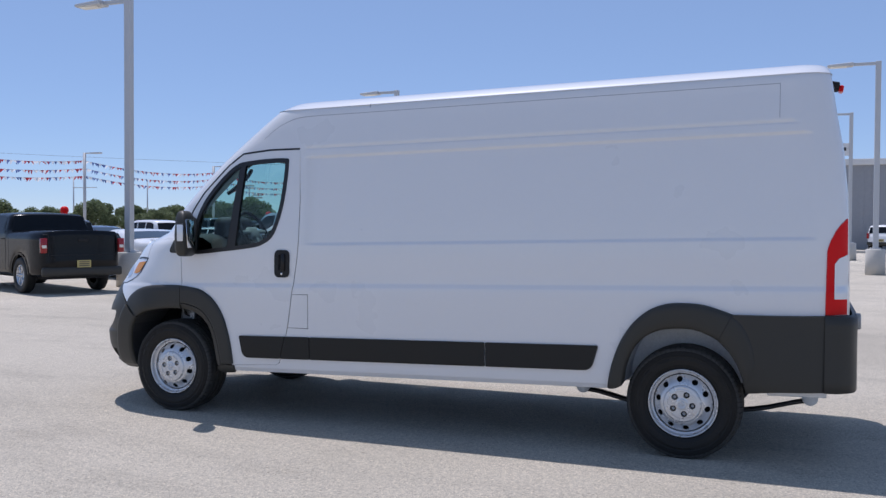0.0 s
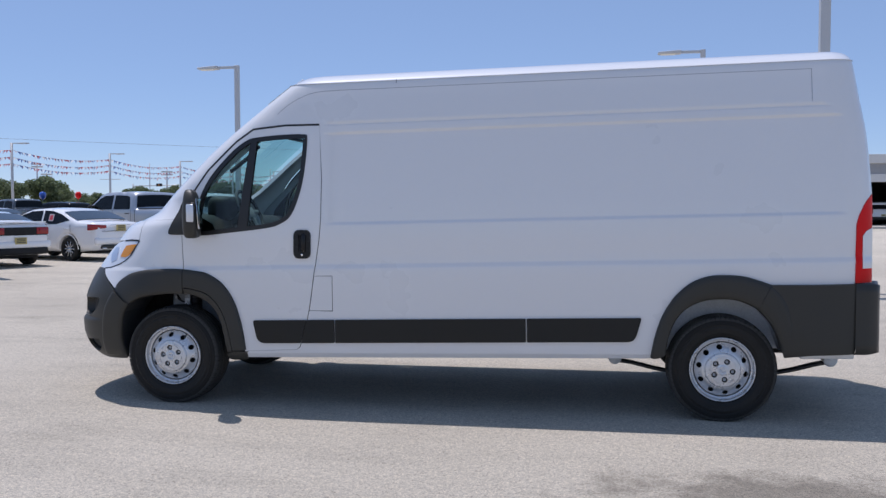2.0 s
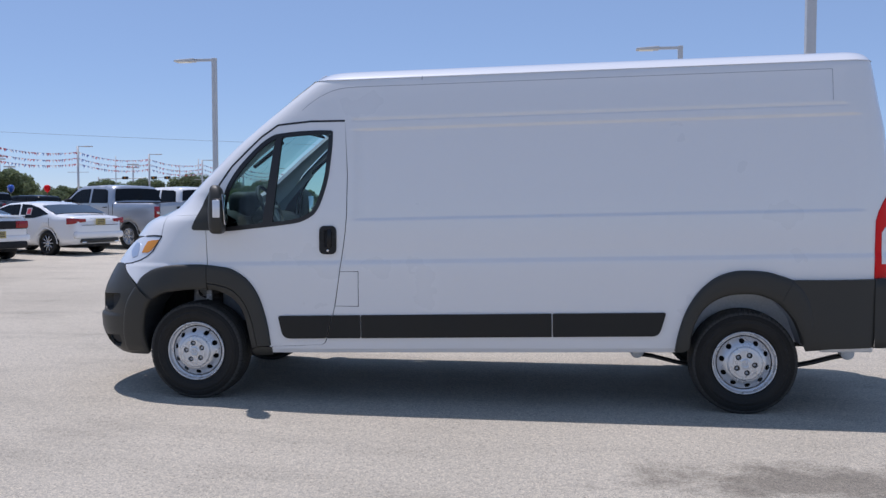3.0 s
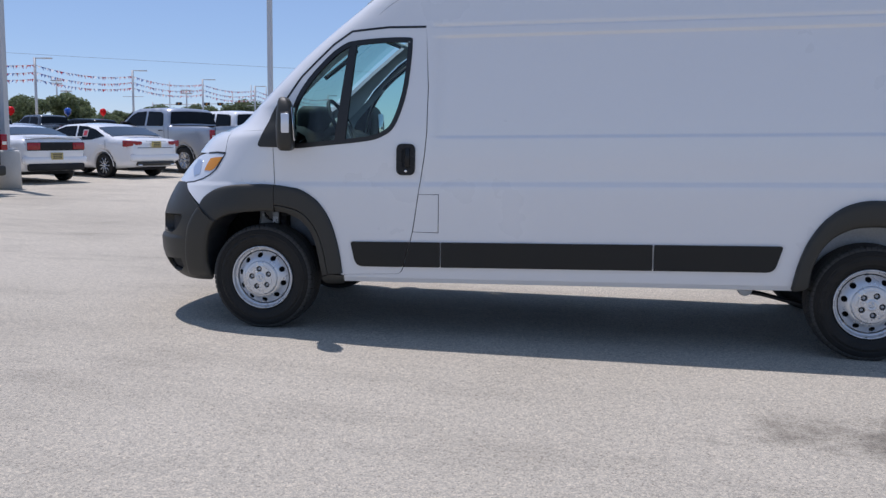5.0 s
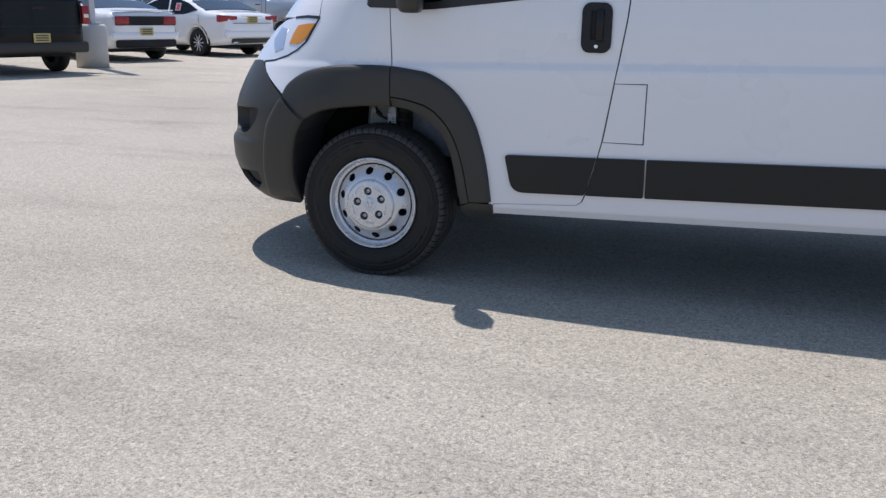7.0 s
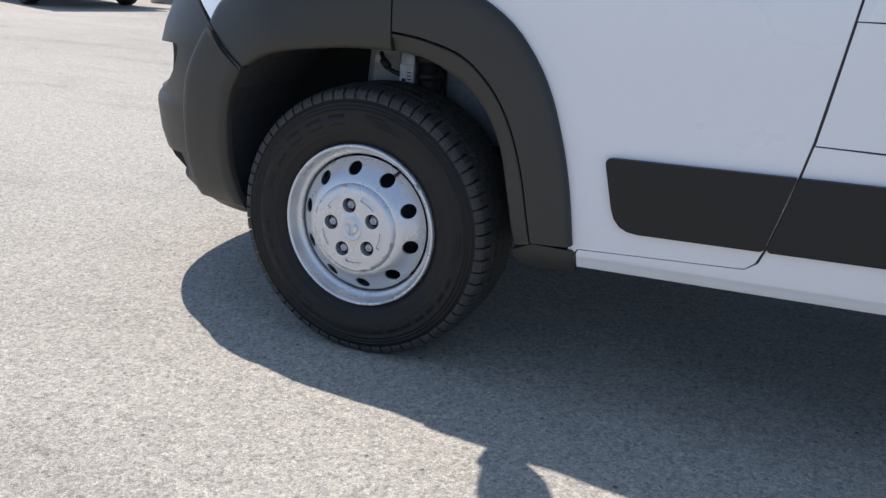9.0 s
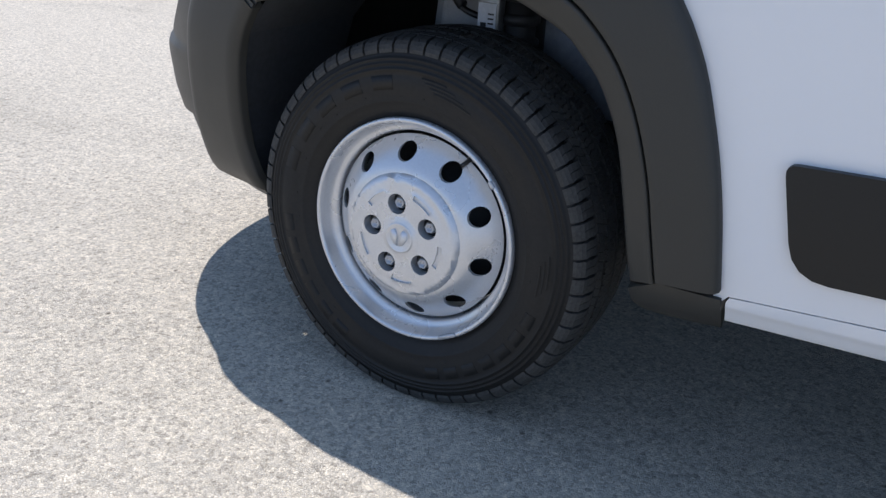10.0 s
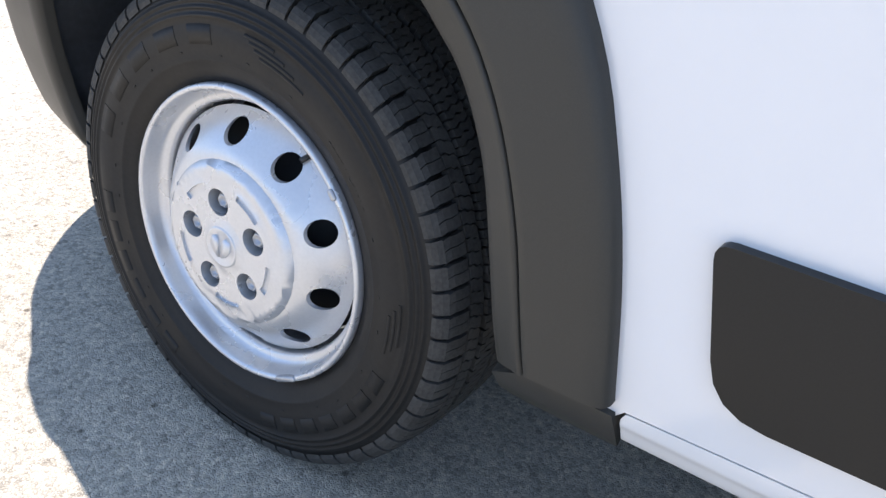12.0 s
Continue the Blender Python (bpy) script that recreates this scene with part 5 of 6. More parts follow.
def vehicle(name, label, cat, paint, m, outline, width, belt, glasses, wheels, r, rim, rear_glass=None, front_glass=None, tail=None, spokes=5, dark=False, plate=0.85, bed=None, trim=None, group="cars parked in the row", lean=0.30):
    """A car that faces +x from its rear bumper at x = 0; its outline is the upper line from rear to front."""
    car = thing(name, label, cat, m, group)
    zb = 0.26 if r < 0.36 else 0.40
    lower = [(outline[-1][0] - 0.10, zb)]
    for wx in sorted(wheels, reverse=True):
        lower += arch(wx, r, r * 1.16, zb)
    lower += [(0.12, zb + 0.05)]
    loop = list(outline) + lower
    top = max(z for _, z in outline)
    L = outline[-1][0]

    def half(x, z, d):
        w = width / 2
        if z > belt:
            w -= lean * (z - belt)
        elif z < 0.55:
            w -= 0.10 * (0.55 - z)
        e = min(x, L - x)
        if e < 0.7:
            w -= 0.16 * (1 - e / 0.7) ** 2
        q = 0.07
        if d < q:
            w -= q - math.sqrt(max(q * q - (q - d) ** 2, 0))
        return w

    vs, tris, loops = tri_fill(loop, [], 0.10, 0.11)
    ds = [edge_dist(v, loops[0]) for v in vs]
    bm = bmesh.new()
    for sg in (1, -1):
        bv = [bm.verts.new((v[0], sg * half(v[0], v[1], d), v[1])) for v, d in zip(vs, ds)]
        for f in tris:
            bm.faces.new([bv[k] for k in (f if sg < 0 else f[::-1])])
    strip = []
    for p in loops[0]:
        w = half(p[0], p[1], 0)
        crown = 0.03 if p[1] > 0.7 else 0.0
        strip.append([(p[0], w * u, p[1] + crown * (1 - u * u)) for u in (1, 0.6, 0.2, -0.2, -0.6, -1)])
    grid_bm(strip + [strip[0]], bm)
    bmesh.ops.remove_doubles(bm, verts=bm.verts, dist=0.0008)
    part("body", bm, paint, car)
    for g in glasses:
        for sg in (1, -1):
            gv, gt, gl = tri_fill(g, [], 0.15, 0.2)
            bm = bmesh.new()
            bv = [bm.verts.new((v[0], sg * (half(v[0], v[1], 1) + 0.006), v[1])) for v in gv]
            for f in gt:
                bm.faces.new([bv[k] for k in f])
            part("side_window", bm, CAR_GLASS, car)
    for seg, nm in ((rear_glass, "rear_window"), (front_glass, "windscreen")):
        if seg:
            rows = []
            for t in (0, 0.25, 0.5, 0.75, 1):
                x, z = seg[0][0] + (seg[1][0] - seg[0][0]) * t, seg[0][1] + (seg[1][1] - seg[0][1]) * t
                w = half(x, z, 0.05) - 0.05
                n = Vector((-(seg[1][1] - seg[0][1]), seg[1][0] - seg[0][0])).normalized()
                if n.y < 0:
                    n = -n
                rows.append([(x + n.x * 0.02, w * u, z + n.y * 0.02 + 0.03 * (1 - u * u)) for u in (1, 0.6, 0.2, -0.2, -0.6, -1)])
            part(nm, grid_bm(rows), CAR_GLASS if top > 1.6 else SKY_GLASS, car)
    front = glasses[-1]
    mx = max(p[0] for p in front) - 0.18
    doors = sorted({round(min(p[0] for p in g) - 0.035, 3) for g in glasses} | {round(max(p[0] for p in front) - 0.10, 3)})
    for sg in (1, -1):
        for k, dx in enumerate(doors):
            if any(abs(dx - wx) < r * 1.15 for wx in wheels) and k == 0:
                lo = 2 * r * 1.16 + 0.02
            else:
                lo = zb + 0.12
            rows = [[(dx - 0.007, sg * (half(dx, z, 1) + 0.003), z), (dx + 0.007, sg * (half(dx, z, 1) + 0.003), z)] for z in (lo, (lo + belt) / 2, belt - 0.12, belt - 0.02)]
            part("door_seam", grid_bm(rows), DARK, car)
        for dx in doors[:-1] if len(doors) > 1 else doors:
            hx = dx + 0.16
            part("door_handle", box_bm(0.19, 0.03, 0.03, pose(hx, sg * (half(hx, belt - 0.12, 1) + 0.008), belt - 0.13), 0.01), paint if top < 1.6 else DARK, car)
        mb = box_bm(0.16, 0.20, 0.14, pose(mx, sg * (half(mx, belt, 1) + 0.10), belt + 0.06), 0.045, 3)
        part("door_mirror", mb, paint if paint is not CAR_SILVER else DARK, car)
    for wx in wheels:
        for sg in (1, -1):
            arch_pts = arch(wx, r, r * 1.16, zb + 0.06, 14)
            arch_out = arch(wx, r, r * 1.16 + 0.035, zb + 0.06, 14)
            rows = [[(a[0], sg * (half(a[0], a[1], 1) + 0.004), a[1]), (b2[0], sg * (half(b2[0], b2[1], 1) + 0.006), b2[1])] for a, b2 in zip(arch_pts, arch_out)]
            part("arch_edge", grid_bm(rows), paint, car)
    for wx in wheels:
        for sg in (1, -1):
            car_wheel(car, wx, sg * (width / 2 - 0.015), r, 0.23, rim, sg, spokes, dark)
    if tail:
        for sg in (1, -1):
            x, y, z, sx, sy, sz = tail
            lb = box_bm(sx, sy, sz, pose(x, sg * y, z), 0.015)
            for v in lb.verts:
                inw = (y + sy / 2 - abs(v.co.y)) / sy
                if sy > sz:
                    v.co.z = z + (v.co.z - z) * (1.0 - 0.55 * inw) + 0.02 * inw
                    v.co.x += 0.13 * (1 - inw) ** 2
            part("tail_lamp", lb, TAIL_RED, car, "red tail lamp")
    p = part("number_plate", box_bm(0.02, 0.32, 0.17, pose(-0.02, 0, plate), 0.004), PLATE, car, "yellow dealer plate", smooth=False)
    bm = bmesh.new()
    for k in range(3):
        join_bm(bm, box_bm(0.004, 0.24, 0.022, pose(-0.033, 0, plate + 0.045 * (k - 1))))
    part("lettering", bm, PLATE_INK, p, smooth=False)
    if top > 1.6:
        part("rear_bumper", box_bm(0.14, width - 0.12, 0.22 if trim != "steel" else 0.18, pose(0.05, 0, zb + 0.14), 0.05), PLASTIC if trim != "steel" else CHROME, car)
    else:
        part("rear_bumper", box_bm(0.16, width - 0.18, 0.20, pose(0.055, 0, zb + 0.30), 0.07, 3), paint, car)
        part("rear_valance", box_bm(0.10, width - 0.55, 0.11, pose(0.03, 0, zb + 0.14), 0.03), PLASTIC, car)
        for sg in (1, -1):
            part("exhaust_tip", box_bm(0.06, 0.15, 0.05, pose(0.0, sg * (width / 2 - 0.36), zb + 0.10), 0.02), CHROME, car)
    part("underside", box_bm(L - 0.7, width - 0.5, 0.14, pose(L / 2, 0, zb + 0.02), 0.03), DARK, car)
    for k in range(2):
        part("wheel_well", box_bm(r * 2.2, width - 0.5, 0.3, pose(wheels[k], 0, r + 0.2), 0.05), DARK, car)
    if bed:
        part("bed_floor", box_bm(bed - 0.1, width - 0.24, 0.03, pose(bed / 2, 0, top * 0.73), 0.005), DARK, car)
    return car


SEDAN = [(0.04, 0.42), (0.0, 0.62), (0.03, 0.88), (0.08, 1.02), (0.20, 1.06), (0.62, 1.09), (0.95, 1.20), (1.35, 1.35), (1.75, 1.43), (2.2, 1.45), (2.7, 1.42), (3.1, 1.31), (3.70, 1.03), (4.1, 0.96), (4.55, 0.86), (4.82, 0.72), (4.9, 0.50)]
SEDAN_G = [[(0.98, 1.13), (1.38, 1.30), (1.75, 1.385), (2.10, 1.40), (2.10, 1.00), (1.5, 1.02)], [(2.17, 1.40), (2.65, 1.375), (3.02, 1.27), (3.45, 1.06), (3.35, 0.98), (2.17, 1.00)]]
COUPE = [(0.04, 0.45), (0.0, 0.66), (0.02, 0.90), (0.05, 1.02), (0.14, 1.07), (0.40, 1.06), (0.85, 1.15), (1.35, 1.29), (1.8, 1.37), (2.2, 1.38), (2.6, 1.31), (3.15, 1.05), (3.7, 0.98), (4.35, 0.88), (4.7, 0.74), (4.78, 0.50)]
COUPE_G = [[(1.35, 1.08), (1.75, 1.28), (2.15, 1.33), (2.5, 1.26), (2.95, 1.05), (2.7, 0.98), (1.5, 1.0)]]
TRUCK = [(0.06, 0.55), (0.0, 0.66), (0.02, 1.05), (0.03, 1.40), (0.10, 1.42), (1.0, 1.42), (1.82, 1.42), (1.85, 1.46), (1.93, 1.87), (2.08, 1.945), (2.7, 1.97), (3.4, 1.95), (3.68, 1.86), (4.25, 1.42), (4.5, 1.36), (5.5, 1.27), (5.72, 1.10), (5.80, 0.60)]
TRUCK_G = [[(2.10, 1.46), (2.18, 1.80), (2.30, 1.85), (2.88, 1.87), (2.88, 1.42), (2.12, 1.42)], [(2.97, 1.87), (3.42, 1.84), (3.62, 1.75), (4.02, 1.44), (3.9, 1.40), (2.97, 1.42)]]
SUV = [(0.05, 0.50), (0.0, 0.66), (0.03, 1.05), (0.12, 1.15), (0.35, 1.66), (0.50, 1.74), (1.2, 1.79), (2.4, 1.79), (2.85, 1.72), (3.5, 1.16), (3.75, 1.10), (4.5, 1.0), (4.72, 0.85), (4.78, 0.5)]
SUV_G = [[(0.42, 1.16), (0.55, 1.58), (0.75, 1.66), (1.25, 1.68), (1.25, 1.13)], [(1.33, 1.68), (2.1, 1.68), (2.1, 1.12), (1.33, 1.13)], [(2.18, 1.68), (2.72, 1.62), (3.25, 1.14), (2.18, 1.12)]]


def parked(x, y, heading, back=0.0):
    """The pose of a car whose rear axle's middle lies at (x, y)."""
    a = radians(heading)
    return pose(x - back * math.cos(a), y - back * math.sin(a), 0, 0, 0, heading)


def make_truck(label, paint, m, group="cars parked in the row", rail=1.42, roof=0.0, r=0.40):
    line = [(x, rail + (0.02 if x > 1.83 else 0) if 1.39 < z < 1.45 and x < 1.84 else z + roof if z > 1.8 else z) for x, z in TRUCK]
    t = vehicle("pickup_truck", label, "pickup truck", paint, m, line, 1.98, 1.42, TRUCK_G, (1.22, 4.80), r, 0.25, ((1.862, 1.48), (1.935, 1.85)), ((3.72, 1.83), (4.22, 1.46)),
                (0.03, 0.90, 1.15, 0.10, 0.14, 0.34), 6, False, 0.72, 1.85, "steel" if paint is CAR_SILVER else None, group, lean=0.26)
    part("tailgate_handle", box_bm(0.02, 0.24, 0.07, pose(0.012, 0, 1.28), 0.01), DARK, t)
    part("tailgate_seam", box_bm(0.012, 1.5, 0.02, pose(0.016, 0, 0.93), 0.003), DARK, t)
    for sg in (1, -1):
        part("bed_gap", box_bm(0.022, 0.012, 0.80, pose(1.88, sg * 0.985, 1.0), 0.002), DARK, t, smooth=False)
        part("tailgate_gap", box_bm(0.014, 0.014, 0.50, pose(0.012, sg * 0.80, 1.16), 0.003), DARK, t, smooth=False)
        part("reverse_lens", box_bm(0.03, 0.10, 0.07, pose(-0.015, sg * 0.90, 1.13), 0.01), LENS_LED, t)
    return t


black_truck = make_truck("black crew-cab pickup truck with yellow dealer plate", CAR_BLACK, parked(-10.9, 10.08, 157, 1.135), rail=1.48, roof=-0.05, r=0.43)
black_truck.scale = (0.93, 0.95, 0.92)
coupe = vehicle("sports_coupe", "white two-door sports coupe with dark tail panel and rear spoiler", "car", CAR_WHITE, parked(-11.8, 14.65, 157, 0.98), COUPE, 1.90, 1.02, COUPE_G, (0.98, 3.70), 0.345, 0.245,
                ((0.80, 1.13), (1.40, 1.30)), ((2.65, 1.30), (3.12, 1.07)), (-0.03, 0.64, 0.90, 0.05, 0.30, 0.14), 5, True, 0.66)
part("tail_panel", box_bm(0.03, 1.52, 0.19, pose(0.0, 0, 0.90), 0.01), DARK, coupe)
for sg in (1, -1):
    part("tail_lamp", box_bm(0.035, 0.33, 0.165, pose(-0.014, sg * 0.60, 0.90), 0.012), TAIL_RED, coupe, "dark red tail lamp")
part("boot_seam", box_bm(0.012, 1.5, 0.012, pose(0.012, 0, 0.80), 0.003), DARK, coupe)
part("spoiler", box_bm(0.16, 1.5, 0.03, pose(0.12, 0, 1.12), 0.012), CAR_WHITE, coupe)
part("diffuser", box_bm(0.12, 1.50, 0.17, pose(0.015, 0, 0.40), 0.04), DARK, coupe)
sed = vehicle("saloon_car", "white four-door saloon with multi-spoke wheels and yellow dealer plate", "car", CAR_WHITE, parked(-10.95, 17.8, 160, 1.05), SEDAN, 1.85, 1.03, SEDAN_G, (1.05, 3.85), 0.335, 0.24,
              ((0.72, 1.12), (1.36, 1.345)), ((3.05, 1.32), (3.64, 1.06)), (0.05, 0.72, 0.94, 0.12, 0.46, 0.17), 10, True, 0.92)
part("boot_seam", box_bm(0.012, 1.25, 0.012, pose(0.005, 0, 0.83), 0.003), DARK, sed)
part("chrome_strip", box_bm(0.02, 0.70, 0.02, pose(0.006, 0, 1.0), 0.006), CHROME, sed)
card = part("window_sticker", box_bm(0.20, 0.006, 0.20, pose(1.75, 0.893, 1.20, 18, 0, 0), 0.001), noisy("sticker_paper", (0.55, 0.50, 0.50), 0.6, scale=9, fine=20, vary=0.1), sed, "pale sticker with a red mark", smooth=False)
part("sticker_mark", box_bm(0.13, 0.006, 0.14, pose(1.75, 0.898, 1.20, 18, 0, 0), 0.001), noisy("sticker_red", (0.60, 0.06, 0.08), 0.6, scale=9, fine=20, vary=0.2), card, smooth=False)
make_truck("silver crew-cab pickup truck with chrome rear bumper", CAR_SILVER, parked(-10.08, 20.97, 157, 1.22))


def make_suv(label, paint, m, group="cars parked in the row"):
    return vehicle("sport_utility_car", label, "car", paint, m, SUV, 1.92, 1.12, SUV_G, (0.98, 3.82), 0.37, 0.24, ((0.14, 1.20), (0.34, 1.62)), ((2.9, 1.69), (3.45, 1.2)), (0.05, 0.84, 1.05, 0.12, 0.16, 0.36), 5, False, 0.75, group=group, lean=0.24)


make_truck("white crew-cab pickup truck with dark rear windows", CAR_WHITE, parked(-9.5, 24.7, 157, 1.22))
make_suv("white sport utility car beside the service building", CAR_WHITE, pose(9.3, 62.0, 0, 0, 0, 75), "cars by the service building")

# rows further back
rng = random.Random(5)
spots = [(-30 + 0.3 * k, 24.0 + 3.1 * k) for k in range(13)]
protos = {}
for k, (x, y) in enumerate(spots):
    key = ["suvk", "sedw", "suvg", "sedb", "suvw", "sedg", "trk"][k % 7]
    m = pose(x + rng.uniform(-0.4, 0.4), y, 0, 0, 0, 160 + rng.uniform(-4, 4))
    if key in protos:
        copy_thing(protos[key], m)
        continue
    if key.startswith("suv"):
        pnt = {"k": CAR_BLACK, "g": CAR_GREY, "w": CAR_WHITE}[key[3]]
        protos[key] = make_suv({"k": "black", "g": "dark grey", "w": "white"}[key[3]] + " sport utility car in the far row", pnt, m, "cars parked in the far row")
    elif key == "trk":
        protos[key] = make_truck("dark grey pickup truck in the far row", CAR_GREY, m, "cars parked in the far row")
    else:
        pnt = {"w": CAR_WHITE, "b": CAR_BLUE, "g": CAR_SILVER}[key[3]]
        protos[key] = vehicle("saloon_car", {"w": "white", "b": "dark blue", "g": "silver"}[key[3]] + " four-door saloon in the far row", "car", pnt, m, SEDAN, 1.85, 1.03, SEDAN_G, (1.05, 3.85), 0.335, 0.24,
                              ((0.72, 1.12), (1.36, 1.345)), ((3.05, 1.32), (3.64, 1.06)), (0.06, 0.72, 0.93, 0.16, 0.40, 0.11), 10, False, 0.90, group="cars parked in the far row")


# pennant strings along the street-side lamp posts
FLAGS = noisy("pennant_white", (0.75, 0.75, 0.78), 0.7, scale=2, fine=9, vary=0.1)
nt = FLAGS.node_tree
gi = nt.nodes.new("ShaderNodeNewGeometry")
ramp = nt.nodes.new("ShaderNodeValToRGB")
ramp.color_ramp.interpolation = "CONSTANT"
ramp.color_ramp.elements[0].color = (0.40, 0.05, 0.07, 1)
e = ramp.color_ramp.elements.new(0.2)
e.color = (0.75, 0.75, 0.78, 1)
ramp.color_ramp.elements[1].position = 0.2
ramp.color_ramp.elements[2].position = 0.74
ramp.color_ramp.elements[2].color = (0.10, 0.14, 0.34, 1)
nt.links.new(gi.outputs["Random Per Island"], ramp.inputs[0])
nt.links.new(ramp.outputs[0], nt.nodes["Principled BSDF"].inputs["Base Color"])
trl = nt.nodes.new("ShaderNodeBsdfTranslucent")
nt.links.new(ramp.outputs[0], trl.inputs[0])
mxs = nt.nodes.new("ShaderNodeMixShader")
mxs.inputs[0].default_value = 0.5
nt.links.new(nt.nodes["Principled BSDF"].outputs[0], mxs.inputs[1])
nt.links.new(trl.outputs[0], mxs.inputs[2])
nt.links.new(mxs.outputs[0], nt.nodes["Material Output"].inputs[0])
FLAGCORD = noisy("white_cord", (0.6, 0.6, 0.62), 0.8)
ROW_X, ROW_Y = -40.1, [13.8, 28.1, 42.2, 56.5, 70.6, 84.8, 99.0, 113.2, 127.4, 141.6]
for k, y in enumerate(ROW_Y):
    p = thing("street_lamp", "slim grey lamp post along the far side of the lot", "lamp post", pose(ROW_X, y, 0), "lamp posts with pennant strings")
    part("pole", tube_bm([(0, 0, 0), (0, 0, 6.32)], 0.10, 8), POLE, p)
    part("arm", box_bm(0.9, 0.08, 0.08, pose(0.5, 0, 6.28), 0.01), POLE, p, smooth=False)
    part("lamp_head", box_bm(0.75, 0.3, 0.1, pose(1.0, 0, 6.27), 0.02), POLE, p, smooth=False)
    if k % 2 == 0:
        part("crossbar", box_bm(2.0, 0.05, 0.05, pose(0, 0, 4.0), 0.01), POLE, p, smooth=False)
rng = random.Random(11)
for y0, y1 in zip(ROW_Y, ROW_Y[1:]):
    for z, sag in ((5.80, 0.40), (5.28, 0.44), (4.78, 0.40)):
        s = thing("pennant_string", "red, white and blue pennants on a sagging cord", "pennants", pose(ROW_X, y0, z), "pennant strings", "stuff")
        pts = [(0, (y1 - y0) * k / 24, -4 * sag * (k / 24) * (1 - k / 24)) for k in range(25)]
        part("cord", tube_bm(pts, 0.008, 4), FLAGCORD, s)
        bm = bmesh.new()
        n = int((y1 - y0) / 0.22)
        for k in range(n):
            t = (k + 0.5) / n
            yy, zz = (y1 - y0) * t, -4 * sag * t * (1 - t)
            a, w, dx = rng.uniform(0.17, 0.29), rng.uniform(0.21, 0.29), rng.uniform(-0.22, 0.22)
            v = [bm.verts.new(c) for c in ((0, yy - w / 2, zz), (0, yy + w / 2, zz), (dx, yy + rng.uniform(-0.06, 0.06), zz - a))]
            bm.faces.new(v)
        part("pennants", bm, FLAGS, s, smooth=False)


# balloons tied over the parked cars
def balloon(x, y, z, red):
    b = thing("balloon", ("red" if red else "blue") + " balloon floating on a ribbon tied to the row of cars", "balloon", pose(x, y, z), "balloons over the cars")
    mat = RED if red else CAR_BLUE_B
    prof = [(0.001, 0.25), (0.09, 0.235), (0.17, 0.18), (0.21, 0.09), (0.215, 0.0), (0.18, -0.11), (0.11, -0.20), (0.03, -0.26), (0.02, -0.28), (0.035, -0.31), (0.001, -0.31)]
    part("skin", revolve_bm(prof, 20, "z"), mat, b)
    part("ribbon", tube_bm([(0, 0, -0.3), (0.03, 0.02, -z * 0.5), (0, 0, -z)], 0.006, 4), POLE, b)


CAR_BLUE_B = mat_nodes("blue_balloon", (0.03, 0.10, 0.45), 0.2, coat=0.5)[0]
for k, y in enumerate((26.8, 32.0, 37.0, 42.0, 47.6, 51.7)):
    balloon(-31.65, y - 0.35, 2.18 + 0.06 * ((k * 7) % 3), k % 2 == 1)

# ---- trees ----
BARK = noisy("bark", (0.09, 0.075, 0.06), 0.9, scale=5, fine=40, vary=0.3)
LEAF = noisy("leaves", (0.150, 0.185, 0.090), 0.7, scale=0.4, fine=3, vary=0.35)
nt = LEAF.node_tree
gi = nt.nodes.new("ShaderNodeNewGeometry")
hs = nt.nodes.new("ShaderNodeHueSaturation")
mr = nt.nodes.new("ShaderNodeMapRange")
mr.inputs[3].default_value, mr.inputs[4].default_value = 0.75, 1.4
nt.links.new(gi.outputs["Random Per Island"], mr.inputs[0])
nt.links.new(mr.outputs[0], hs.inputs["Value"])
old = nt.nodes["Principled BSDF"].inputs["Base Color"].links[0].from_socket
nt.links.new(old, hs.inputs["Color"])
nt.links.new(hs.outputs[0], nt.nodes["Principled BSDF"].inputs["Base Color"])
trl = nt.nodes.new("ShaderNodeBsdfTranslucent")
nt.links.new(hs.outputs[0], trl.inputs[0])
mxs = nt.nodes.new("ShaderNodeMixShader")
mxs.inputs[0].default_value = 0.4
nt.links.new(nt.nodes["Principled BSDF"].outputs[0], mxs.inputs[1])
nt.links.new(trl.outputs[0], mxs.inputs[2])
nt.links.new(mxs.outputs[0], nt.nodes["Material Output"].inputs[0])


